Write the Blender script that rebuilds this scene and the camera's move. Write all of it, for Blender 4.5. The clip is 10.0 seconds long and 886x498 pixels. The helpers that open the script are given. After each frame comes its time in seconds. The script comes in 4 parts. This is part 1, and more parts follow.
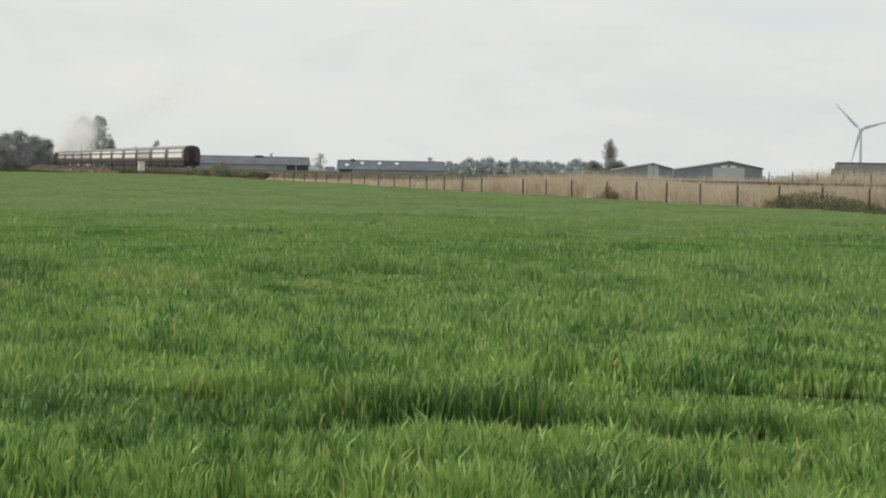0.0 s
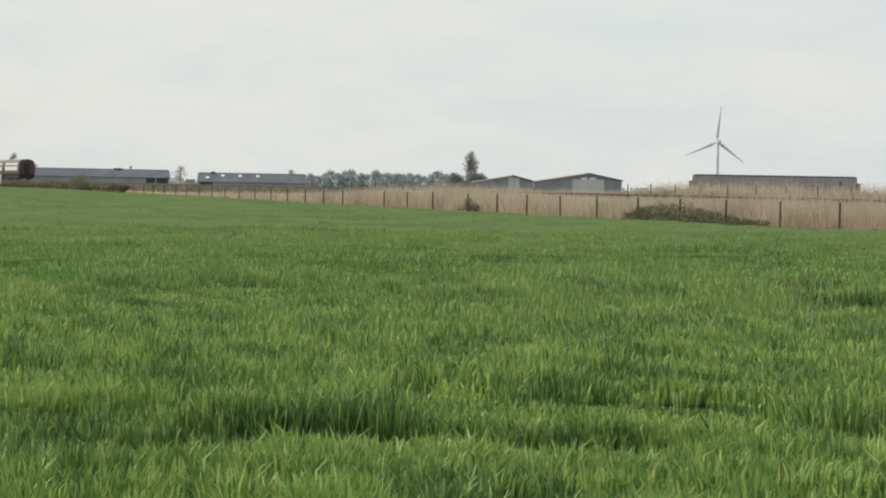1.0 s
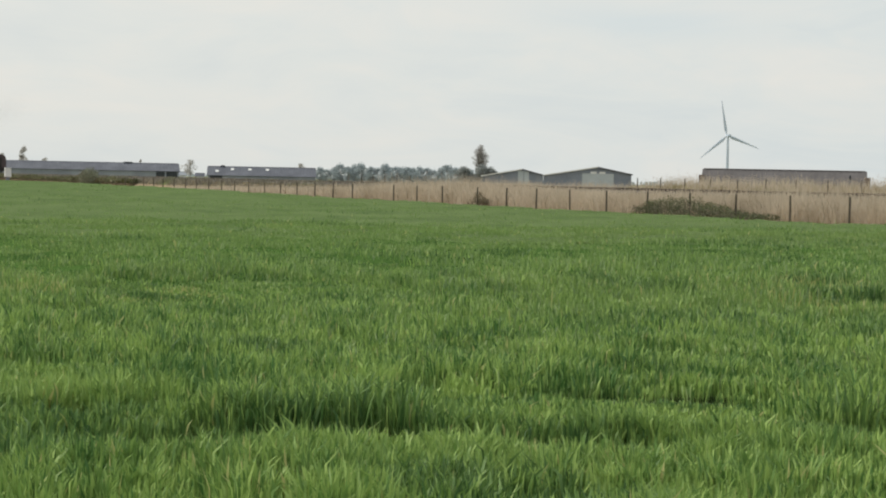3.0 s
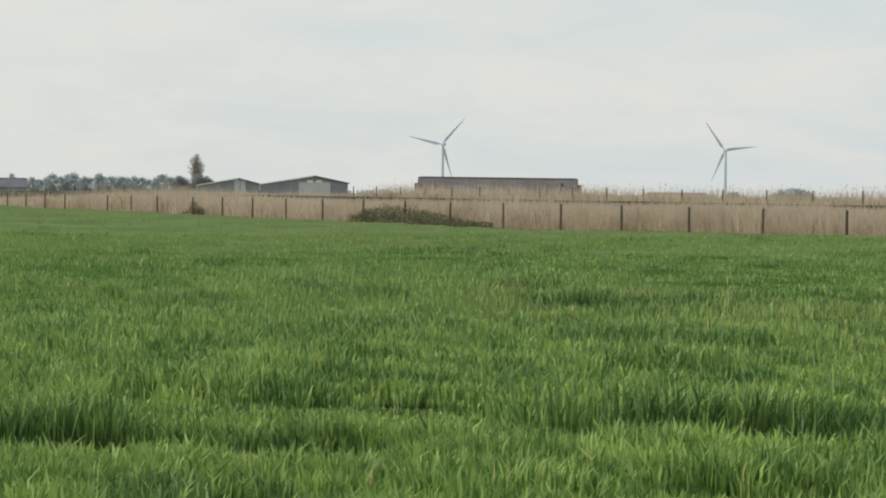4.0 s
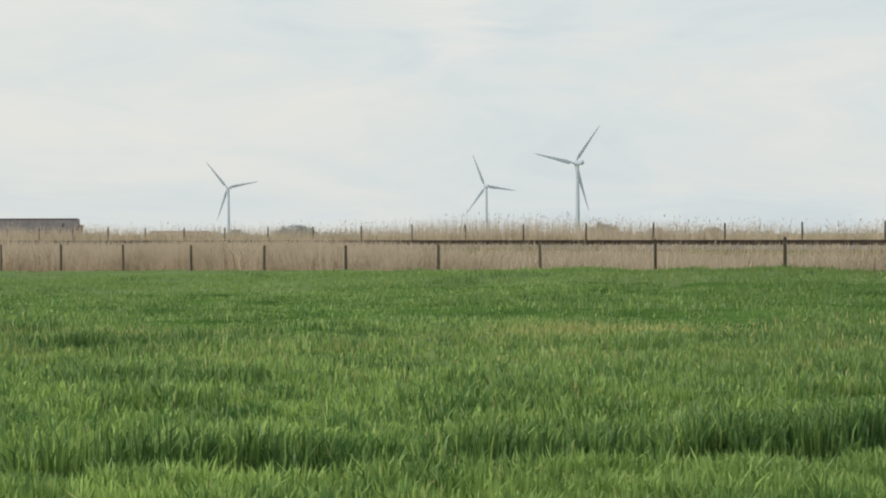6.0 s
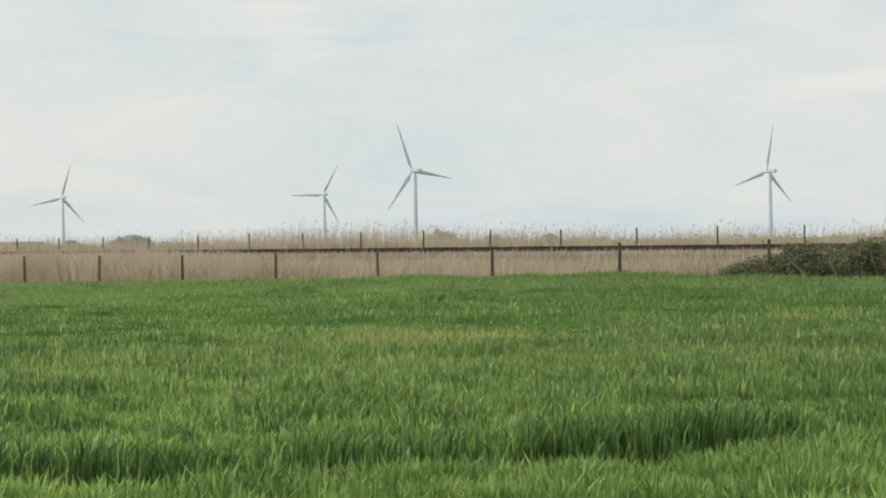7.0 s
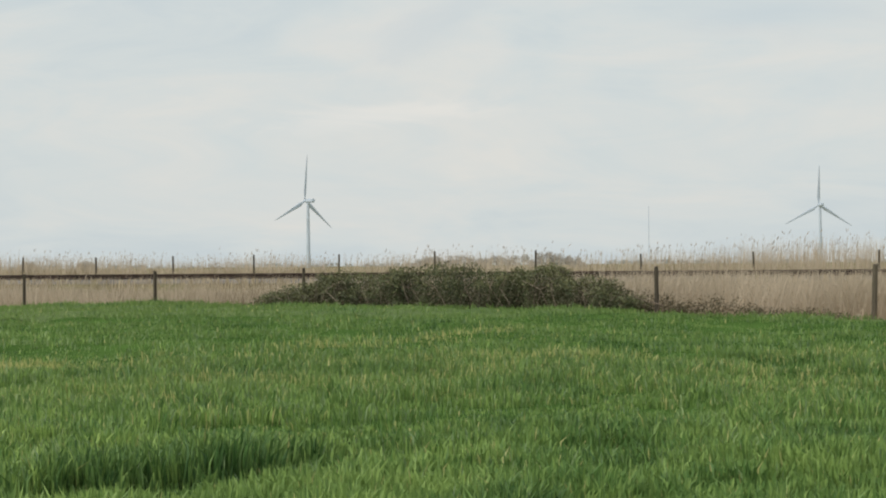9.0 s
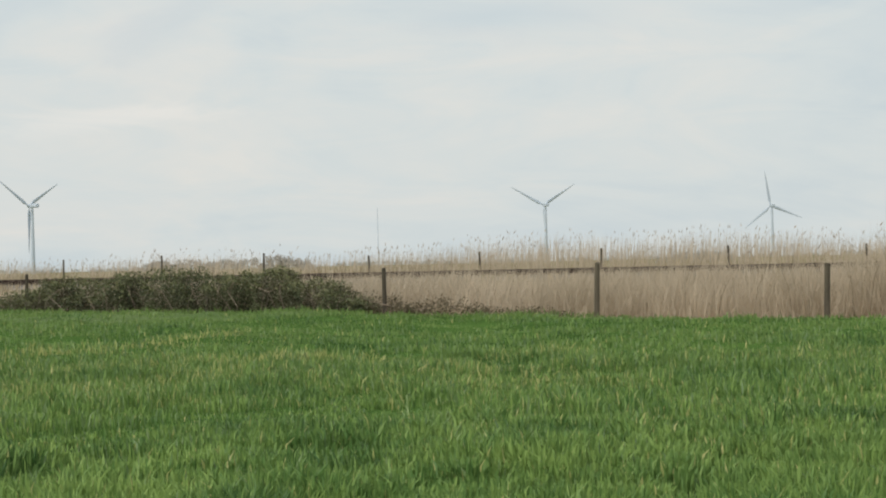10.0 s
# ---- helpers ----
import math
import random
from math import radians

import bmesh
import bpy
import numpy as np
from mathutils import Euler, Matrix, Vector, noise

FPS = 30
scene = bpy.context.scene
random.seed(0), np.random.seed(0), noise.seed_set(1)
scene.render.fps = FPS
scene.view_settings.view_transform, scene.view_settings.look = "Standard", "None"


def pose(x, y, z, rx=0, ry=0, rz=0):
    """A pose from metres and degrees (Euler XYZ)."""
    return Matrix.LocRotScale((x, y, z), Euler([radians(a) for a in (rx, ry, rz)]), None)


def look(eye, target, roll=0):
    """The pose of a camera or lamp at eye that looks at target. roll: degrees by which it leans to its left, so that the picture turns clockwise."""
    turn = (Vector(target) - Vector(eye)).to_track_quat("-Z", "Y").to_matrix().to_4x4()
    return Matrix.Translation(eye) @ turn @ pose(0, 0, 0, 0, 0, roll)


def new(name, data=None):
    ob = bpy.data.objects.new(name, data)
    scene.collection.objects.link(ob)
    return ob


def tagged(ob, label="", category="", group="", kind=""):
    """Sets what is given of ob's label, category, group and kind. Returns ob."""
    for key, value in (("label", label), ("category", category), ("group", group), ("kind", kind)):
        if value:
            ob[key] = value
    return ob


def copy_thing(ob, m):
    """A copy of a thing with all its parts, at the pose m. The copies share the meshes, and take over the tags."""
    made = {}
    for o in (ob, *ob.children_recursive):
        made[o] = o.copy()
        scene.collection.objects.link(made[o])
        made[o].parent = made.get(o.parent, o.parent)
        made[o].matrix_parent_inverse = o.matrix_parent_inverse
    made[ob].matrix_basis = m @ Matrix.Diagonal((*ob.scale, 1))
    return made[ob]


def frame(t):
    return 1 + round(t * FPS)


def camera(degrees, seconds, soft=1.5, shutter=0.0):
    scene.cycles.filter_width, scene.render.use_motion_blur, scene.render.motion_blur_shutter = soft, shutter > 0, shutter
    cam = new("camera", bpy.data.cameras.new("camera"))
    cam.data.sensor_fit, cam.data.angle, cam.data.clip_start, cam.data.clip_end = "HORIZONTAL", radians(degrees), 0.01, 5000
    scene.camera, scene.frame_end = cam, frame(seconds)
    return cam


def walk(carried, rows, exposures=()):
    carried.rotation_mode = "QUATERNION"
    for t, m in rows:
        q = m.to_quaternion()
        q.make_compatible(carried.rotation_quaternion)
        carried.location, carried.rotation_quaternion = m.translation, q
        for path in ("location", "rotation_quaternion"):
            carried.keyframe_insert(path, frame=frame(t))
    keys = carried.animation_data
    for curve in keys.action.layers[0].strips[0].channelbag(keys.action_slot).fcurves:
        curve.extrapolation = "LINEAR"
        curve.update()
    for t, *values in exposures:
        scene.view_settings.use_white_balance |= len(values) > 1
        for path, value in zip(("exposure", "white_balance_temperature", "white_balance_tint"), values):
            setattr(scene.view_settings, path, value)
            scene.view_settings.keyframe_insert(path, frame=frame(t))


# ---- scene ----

# The world's y axis runs along the railway, x across it; the first eye stands over the origin.
EYE, ARM, START = 1.55, 0.38, 16.54

# ---- camera: held at arm's length and swung round with the body ----
cam = camera(25.0, 10.0, soft=2.0)
ROWS = [
    (0.0, -16.496, -2.209, -1.148),
    (0.5, -18.757, -1.993, -1.378),
    (1.0, -20.464, -1.778, -1.044),
    (1.5, -20.173, -1.628, -0.867),
    (2.0, -19.321, -1.862, -1.021),
    (2.2, -18.965, -1.952, -1.042),
    (3.3, -22.126, -1.880, -1.180),
    (3.5, -24.159, -1.721, -1.074),
    (4.0, -28.289, -1.576, -0.777),
    (4.5, -31.705, -1.705, -0.546),
    (5.0, -35.687, -1.575, -0.460),
    (5.5, -39.366, -0.958, -0.020),
    (6.0, -42.437, -0.415, 0.225),
    (7.5, -49.319, -0.158, 0.802),
    (8.0, -52.192, 0.089, 0.639),
    (8.5, -56.239, 0.238, 0.490),
    (9.0, -60.233, 0.455, 0.520),
    (9.5, -64.158, 0.483, 0.996),
    (10.0, -67.966, 0.400, 1.307),
]


def eye_at(yaw):
    a, b = radians(-yaw), radians(START)
    return ARM * (math.sin(a) - math.sin(b)), ARM * (math.cos(a) - math.cos(b))


walk(cam, [(t, pose(*eye_at(yaw), EYE, 90 + pitch, roll, yaw)) for t, yaw, pitch, roll in ROWS],
     [(0.0, 0.0), (3.5, -0.04), (4.5, -0.08), (5.5, 0.0), (7.5, 0.0), (9.0, -0.11), (10.0, -0.08)])

# ---- sky and sun: bright overcast, thin cloud ----
SUN_AZ, SUN_EL = -62.0, 46.0
sky_world = bpy.data.worlds.new("overcast")
scene.world = sky_world
sky_world.use_nodes = True
wn, wl = sky_world.node_tree.nodes, sky_world.node_tree.links
wn.clear()


def wnode(kind, **values):
    n = wn.new(kind)
    for key, value in values.items():
        n.inputs[key].default_value = value
    return n


tc = wn.new("ShaderNodeTexCoord")
sky = wn.new("ShaderNodeTexSky")
sky.sky_type, sky.sun_disc = "NISHITA", False
sky.sun_elevation, sky.sun_rotation = radians(SUN_EL), radians(SUN_AZ)
sky.air_density, sky.dust_density = 1.0, 3.0
dim = wn.new("ShaderNodeVectorMath")
dim.operation = "SCALE"
dim.inputs["Scale"].default_value = 0.10
wl.new(sky.outputs[0], dim.inputs[0])
mapn = wn.new("ShaderNodeMapping")
mapn.inputs["Scale"].default_value = (1.0, 1.0, 3.2)
mapn.inputs["Rotation"].default_value = (0.1, 0.05, 0.3)
wl.new(tc.outputs["Generated"], mapn.inputs["Vector"])
cloud = wnode("ShaderNodeTexNoise", Scale=4.5, Detail=5.0, Roughness=0.55, Distortion=0.6)
wl.new(mapn.outputs[0], cloud.inputs["Vector"])
ramp = wn.new("ShaderNodeValToRGB")
ramp.color_ramp.elements[0].position, ramp.color_ramp.elements[0].color = 0.38, (0.60, 0.67, 0.695, 1)
ramp.color_ramp.elements[1].position, ramp.color_ramp.elements[1].color = 0.64, (0.75, 0.75, 0.715, 1)
middle = ramp.color_ramp.elements.new(0.5)
middle.color = (0.668, 0.717, 0.715, 1)
mapw = wn.new("ShaderNodeMapping")
mapw.inputs["Scale"].default_value = (1.0, 1.0, 4.0)
mapw.inputs["Rotation"].default_value = (-0.06, 0.12, 0.9)
wl.new(tc.outputs["Generated"], mapw.inputs["Vector"])
wisp = wnode("ShaderNodeTexNoise", Scale=9.0, Detail=6.0, Roughness=0.6, Distortion=1.2)
wl.new(mapw.outputs[0], wisp.inputs["Vector"])
both = wn.new("ShaderNodeMix")
both.inputs["Factor"].default_value = 0.4
wl.new(cloud.outputs["Fac"], both.inputs["A"]), wl.new(wisp.outputs["Fac"], both.inputs["B"])
wl.new(both.outputs["Result"], ramp.inputs[0])
# the cloud is thinner and warmer towards the sun
toward = wn.new("ShaderNodeVectorMath")
toward.operation = "DOT_PRODUCT"
toward.inputs[1].default_value = (math.sin(radians(SUN_AZ)), math.cos(radians(SUN_AZ)), 0.25)
wl.new(tc.outputs["Generated"], toward.inputs[0])
glow = wn.new("ShaderNodeMapRange")
glow.inputs["From Min"].default_value, glow.inputs["From Max"].default_value = -0.35, 0.75
glow.inputs["To Min"].default_value, glow.inputs["To Max"].default_value = 0.0, 0.55
wl.new(toward.outputs["Value"], glow.inputs["Value"])
warm = wn.new("ShaderNodeMix")
warm.data_type = "RGBA"
warm.inputs["B"].default_value = (0.84, 0.80, 0.71, 1)
wl.new(glow.outputs[0], warm.inputs["Factor"])
wl.new(ramp.outputs[0], warm.inputs["A"])
veil = wn.new("ShaderNodeMix")
veil.data_type = "RGBA"
veil.inputs["Factor"].default_value = 0.93
wl.new(dim.outputs[0], veil.inputs["A"])


def cloud_bank(under, az, el, wide, high, tilt, colour, strength):
    """A ragged bank of thicker or thinner cloud round one bearing and height, all in degrees."""
    a, e, c, s = radians(az), radians(el), math.cos(radians(tilt)), math.sin(radians(tilt))
    right, up = Vector((math.cos(a), -math.sin(a), 0)), Vector((-math.sin(a) * math.sin(e), -math.cos(a) * math.sin(e), math.cos(e)))
    flat = wn.new("ShaderNodeCombineXYZ")
    for k, axis in enumerate(((right * c + up * s) / math.sin(radians(wide)), (up * c - right * s) / math.sin(radians(high)))):
        dot = wn.new("ShaderNodeVectorMath")
        dot.operation = "DOT_PRODUCT"
        dot.inputs[1].default_value = axis
        wl.new(tc.outputs["Generated"], dot.inputs[0]), wl.new(dot.outputs["Value"], flat.inputs[k])
    far = wn.new("ShaderNodeVectorMath")
    far.operation = "LENGTH"
    wl.new(flat.outputs[0], far.inputs[0])
    rough = wn.new("ShaderNodeMath")
    rough.operation = "MULTIPLY_ADD"
    rough.inputs[1].default_value = -3.0
    wl.new(wisp.outputs["Fac"], rough.inputs[0]), wl.new(far.outputs["Value"], rough.inputs[2])
    fade = wn.new("ShaderNodeMapRange")
    fade.interpolation_type = "SMOOTHSTEP"
    for key, value in (("From Min", -1.6), ("From Max", -0.5), ("To Min", strength), ("To Max", 0.0)):
        fade.inputs[key].default_value = value
    wl.new(rough.outputs[0], fade.inputs["Value"])
    over = wn.new("ShaderNodeMix")
    over.data_type = "RGBA"
    over.inputs["B"].default_value = (*colour, 1)
    wl.new(fade.outputs[0], over.inputs["Factor"]), wl.new(under, over.inputs["A"])
    return over.outputs["Result"]


clouds = warm.outputs["Result"]
for bank in ((58.5, 4.3, 4.8, 0.5, 5, (0.83, 0.81, 0.765), 0.55), (69.5, 7.0, 4.0, 0.9, 3, (0.57, 0.65, 0.69), 0.55), (60.5, 7.0, 2.6, 1.0, 25, (0.57, 0.65, 0.69), 0.5),
             (25.6, 4.6, 4.5, 0.7, -4, (0.60, 0.685, 0.715), 0.5), (43.0, 5.7, 2.2, 1.3, 10, (0.80, 0.785, 0.745), 0.4)):
    clouds = cloud_bank(clouds, *bank)
wl.new(clouds, veil.inputs["B"])
back = wnode("ShaderNodeBackground", Strength=1.08)
wl.new(veil.outputs["Result"], back.inputs["Color"])
wout = wn.new("ShaderNodeOutputWorld")
wl.new(back.outputs[0], wout.inputs["Surface"])

sun = new("sun", bpy.data.lights.new("sun", "SUN"))
sun.data.energy, sun.data.angle, sun.data.color = 2.2, radians(11), (1.0, 0.95, 0.87)
sun.matrix_world = look((math.sin(radians(SUN_AZ)) * 50, math.cos(radians(SUN_AZ)) * 50, math.tan(radians(SUN_EL)) * 50), (0, 0, 0))


# ---- materials ----
def material(name, dark, light, scale=3.0, fine=40.0, rough=0.8, bump=0.2, metal=0.0, island=0.0, through_light=0.0,
             third=None, third_scale=0.2, bump_dist=0.02, alpha=1.0, object_random=0.0, stretch=(1, 1, 1), shine=0.5, drift=None, span=(0.5, 1.0)):
    """Two scales of noise between two colours, a third colour in patches, relief, and light through thin leaves."""
    m = bpy.data.materials.new(name)
    m.use_nodes = True
    nd, ln = m.node_tree.nodes, m.node_tree.links
    bsdf = nd["Principled BSDF"]
    bsdf.inputs["Roughness"].default_value, bsdf.inputs["Metallic"].default_value = rough, metal
    bsdf.inputs["Specular IOR Level"].default_value = shine
    co = nd.new("ShaderNodeTexCoord")
    mp = nd.new("ShaderNodeMapping")
    mp.inputs["Scale"].default_value = stretch
    ln.new(co.outputs["Object"], mp.inputs["Vector"])
    big, small = nd.new("ShaderNodeTexNoise"), nd.new("ShaderNodeTexNoise")
    big.inputs["Scale"].default_value, big.inputs["Detail"].default_value = scale, 4
    small.inputs["Scale"].default_value, small.inputs["Detail"].default_value = fine, 3
    ln.new(mp.outputs[0], big.inputs["Vector"]), ln.new(mp.outputs[0], small.inputs["Vector"])
    value = nd.new("ShaderNodeMath")
    value.operation = "MULTIPLY_ADD"
    value.inputs[1].default_value, value.inputs[2].default_value = 0.5, 0.0
    ln.new(small.outputs["Fac"], value.inputs[0])
    add = nd.new("ShaderNodeMath")
    add.operation = "MULTIPLY_ADD"
    add.inputs[1].default_value = 1.0
    ln.new(big.outputs["Fac"], add.inputs[0]), ln.new(value.outputs[0], add.inputs[2])
    last = add.outputs[0]
    for amount, node_kind, out in ((island, "ShaderNodeNewGeometry", "Random Per Island"), (object_random, "ShaderNodeObjectInfo", "Random")):
        if amount:
            src, more = nd.new(node_kind), nd.new("ShaderNodeMath")
            more.operation = "MULTIPLY_ADD"
            more.inputs[1].default_value = amount
            ln.new(src.outputs[out], more.inputs[0])
            shift = nd.new("ShaderNodeMath")
            shift.operation = "SUBTRACT"
            shift.inputs[1].default_value = amount / 2
            ln.new(last, shift.inputs[0]), ln.new(shift.outputs[0], more.inputs[2])
            last = more.outputs[0]
    rg = nd.new("ShaderNodeMapRange")
    rg.inputs["From Min"].default_value, rg.inputs["From Max"].default_value = span
    ln.new(last, rg.inputs["Value"])
    mix = nd.new("ShaderNodeMix")
    mix.data_type = "RGBA"
    mix.inputs["A"].default_value, mix.inputs["B"].default_value = (*dark, 1), (*light, 1)
    ln.new(rg.outputs[0], mix.inputs["Factor"])
    colour = mix.outputs["Result"]
    if third:
        patch = nd.new("ShaderNodeTexNoise")
        patch.inputs["Scale"].default_value, patch.inputs["Detail"].default_value = third_scale, 5
        ln.new(mp.outputs[0], patch.inputs["Vector"])
        pr = nd.new("ShaderNodeMapRange")
        pr.inputs["From Min"].default_value, pr.inputs["From Max"].default_value = 0.5, 0.72
        ln.new(patch.outputs["Fac"], pr.inputs["Value"])
        mix3 = nd.new("ShaderNodeMix")
        mix3.data_type = "RGBA"
        mix3.inputs["B"].default_value = (*third, 1)
        ln.new(pr.outputs[0], mix3.inputs["Factor"]), ln.new(colour, mix3.inputs["A"])
        colour = mix3.outputs["Result"]
    if drift:
        # the colour moves up to half way to the drift tone along +x and -y
        axes = nd.new("ShaderNodeVectorMath")
        axes.operation = "DOT_PRODUCT"
        axes.inputs[1].default_value = (1.0, -1.1, 0.0)
        ln.new(co.outputs["Object"], axes.inputs[0])
        reach = nd.new("ShaderNodeMapRange")
        reach.inputs["From Min"].default_value, reach.inputs["From Max"].default_value = -3.0, 6.0
        reach.inputs["To Max"].default_value = 0.5
        ln.new(axes.outputs["Value"], reach.inputs["Value"])
        mixd = nd.new("ShaderNodeMix")
        mixd.data_type = "RGBA"
        mixd.inputs["B"].default_value = (*drift, 1)
        ln.new(reach.outputs[0], mixd.inputs["Factor"]), ln.new(colour, mixd.inputs["A"])
        colour = mixd.outputs["Result"]
    ln.new(colour, bsdf.inputs["Base Color"])
    if bump:
        bp = nd.new("ShaderNodeBump")
        bp.inputs["Strength"].default_value, bp.inputs["Distance"].default_value = bump, bump_dist
        ln.new(last, bp.inputs["Height"]), ln.new(bp.outputs[0], bsdf.inputs["Normal"])
    shader = bsdf.outputs[0]
    out = nd["Material Output"]
    if through_light:
        tr, ms = nd.new("ShaderNodeBsdfTranslucent"), nd.new("ShaderNodeMixShader")
        ms.inputs[0].default_value = through_light
        ln.new(colour, tr.inputs["Color"])
        ln.new(shader, ms.inputs[1]), ln.new(tr.outputs[0], ms.inputs[2])
        shader = ms.outputs[0]
    if alpha < 1:
        clear, ms = nd.new("ShaderNodeBsdfTransparent"), nd.new("ShaderNodeMixShader")
        ms.inputs[0].default_value = alpha
        ln.new(clear.outputs[0], ms.inputs[1]), ln.new(shader, ms.inputs[2])
        shader = ms.outputs[0]
    ln.new(shader, out.inputs["Surface"])
    return m


WHEAT = material("wheat_leaf", (0.08, 0.185, 0.048), (0.37, 0.52, 0.142), scale=1.1, fine=4.5, rough=0.55, bump=0, island=0.40,
                 through_light=0.2, third=(0.30, 0.425, 0.12), third_scale=0.11, stretch=(1, 1, 0.3), shine=0.3, drift=(0.116, 0.215, 0.056), span=(0.58, 0.93))
# Greyer leaf for further out: distance haze is put into its colour.
WHEAT_HAZY = material("hazy_wheat_leaf", (0.165, 0.255, 0.112), (0.42, 0.53, 0.215), scale=0.5, fine=2.5, rough=0.6, bump=0, island=0.16, through_light=0.25, third=(0.30, 0.40, 0.17), third_scale=0.09, drift=(0.13, 0.22, 0.10), span=(0.6, 0.95))
# Brighter leaf mixed in within about ten metres of the eye.
WHEAT_NEAR = material("near_wheat_leaf", (0.125, 0.245, 0.054), (0.395, 0.54, 0.155), scale=1.1, fine=4.5, rough=0.5, bump=0, island=0.45, through_light=0.25, third=(0.33, 0.47, 0.13), third_scale=0.15, stretch=(1, 1, 0.3), shine=0.35, span=(0.55, 0.93))
# Dark leaf for lush clumps, and for the shade painted along the wheel tracks.
WHEAT_LUSH_SHADE = material("lush_and_shade_wheat_leaf", (0.055, 0.13, 0.034), (0.175, 0.29, 0.08), scale=1.1, fine=4.5, rough=0.5, bump=0, island=0.45, through_light=0.15, stretch=(1, 1, 0.3), shine=0.4, span=(0.55, 0.95))
# The next two are greyed and evened to carry the distance haze.
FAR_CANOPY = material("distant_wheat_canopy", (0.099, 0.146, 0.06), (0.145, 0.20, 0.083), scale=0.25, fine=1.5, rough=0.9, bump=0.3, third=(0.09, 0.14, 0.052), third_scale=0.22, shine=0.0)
WHEAT_FAR_HAZE = material("haze_pale_wheat_leaf", (0.18, 0.29, 0.082), (0.265, 0.38, 0.124), scale=0.25, fine=1.5, rough=0.7, bump=0, island=0.12, through_light=0.3, third=(0.23, 0.32, 0.105), third_scale=0.05, shine=0.2, drift=(0.122, 0.205, 0.055))
WHEAT_PALE = material("pale_wheat_leaf", (0.36, 0.40, 0.13), (0.56, 0.54, 0.23), scale=1.5, fine=9, rough=0.6, bump=0, island=0.5, through_light=0.35)
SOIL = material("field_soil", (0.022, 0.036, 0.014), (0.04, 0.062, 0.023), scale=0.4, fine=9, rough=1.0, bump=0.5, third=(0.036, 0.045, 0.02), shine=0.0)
# Dark green that paints in the shade between the wheat plants.
GAP_SHADE = material("wheat_gap_shade", (0.035, 0.075, 0.02), (0.085, 0.16, 0.04), scale=0.5, fine=14, rough=1.0, bump=0.8, stretch=(1, 1, 0.3), shine=0.0)
LITTER = material("reed_litter", (0.22, 0.17, 0.115), (0.38, 0.30, 0.205), scale=0.8, fine=14, rough=0.95, bump=0.6, shine=0.0)
BANK = material("rough_bank", (0.115, 0.10, 0.062), (0.22, 0.185, 0.11), scale=0.5, fine=9, rough=0.95, bump=0.6, third=(0.14, 0.17, 0.06), shine=0.0)
FARLAND = material("far_pasture", (0.16, 0.17, 0.085), (0.25, 0.24, 0.12), scale=0.02, fine=0.6, rough=0.95, bump=0.2, third=(0.25, 0.20, 0.11), third_scale=0.008, shine=0.0)
BALLAST = material("ballast", (0.10, 0.09, 0.08), (0.24, 0.215, 0.185), scale=2.0, fine=30, rough=0.95, bump=0.8)
RUST = material("rusty_steel", (0.028, 0.02, 0.016), (0.065, 0.042, 0.03), scale=2.0, fine=60, rough=0.75, metal=0.3)
SLEEPER = material("tarred_timber", (0.035, 0.028, 0.022), (0.085, 0.068, 0.05), scale=2, fine=30, rough=0.9)
POST = material("weathered_post", (0.04, 0.034, 0.024), (0.125, 0.105, 0.075), scale=2.5, fine=45, rough=0.9, bump=0.6, object_random=0.35, third=(0.10, 0.105, 0.06), third_scale=3.0, stretch=(1, 1, 0.25))
REED = material("dry_reed", (0.46, 0.39, 0.29), (0.68, 0.59, 0.465), scale=0.35, fine=3, rough=0.75, bump=0, island=0.22, through_light=0.4)
OLDREED = material("old_brown_reed", (0.22, 0.18, 0.125), (0.40, 0.335, 0.24), scale=0.5, fine=4, rough=0.85, bump=0, island=0.5, through_light=0.15)
PLUME = material("reed_plume", (0.38, 0.32, 0.26), (0.60, 0.52, 0.43), scale=0.6, fine=6, rough=0.9, bump=0, island=0.8, through_light=0.45)
DULLGRASS = material("dull_bank_scrub", (0.18, 0.165, 0.135), (0.31, 0.28, 0.235), scale=0.1, fine=1.5, rough=0.9, bump=0, island=0.4, through_light=0.2, third=(0.16, 0.17, 0.10), third_scale=0.05)
DRYGRASS = material("dry_grass", (0.36, 0.295, 0.195), (0.56, 0.475, 0.33), scale=0.25, fine=3, rough=0.85, bump=0, island=0.6, through_light=0.25, third=(0.30, 0.28, 0.13), third_scale=0.3)
BRAMBLE = material("bramble_leaf", (0.05, 0.066, 0.03), (0.14, 0.165, 0.075), scale=1.1, fine=9, rough=0.6, bump=0, island=0.4, through_light=0.15, third=(0.13, 0.11, 0.075), third_scale=0.7)
DEADLEAF = material("dead_bramble_leaf", (0.095, 0.083, 0.05), (0.20, 0.172, 0.108), scale=1.1, fine=9, rough=0.85, bump=0, island=0.5, through_light=0.15)
BRAMBLE_TOP = material("bramble_tip", (0.10, 0.12, 0.05), (0.20, 0.205, 0.09), scale=1.1, fine=9, rough=0.6, bump=0, island=0.6, through_light=0.15)
TWIG = material("bramble_stem", (0.17, 0.13, 0.10), (0.36, 0.29, 0.225), scale=3, fine=20, rough=0.85, bump=0, island=0.5)
# Bark, twig and woodland colours are lightened and greyed to hold distance haze.
BARK = material("tree_bark", (0.25, 0.235, 0.22), (0.38, 0.355, 0.33), scale=1.5, fine=12, rough=0.9, bump=0.4)
BUDS = material("spring_twigs", (0.27, 0.31, 0.26), (0.40, 0.44, 0.37), scale=0.3, fine=3, rough=0.9, bump=0, island=0.25, through_light=0.4)
BARE = material("hazy_bare_twigs", (0.40, 0.39, 0.37), (0.58, 0.56, 0.53), scale=0.3, fine=3, rough=0.9, bump=0, island=0.5, through_light=0.45)
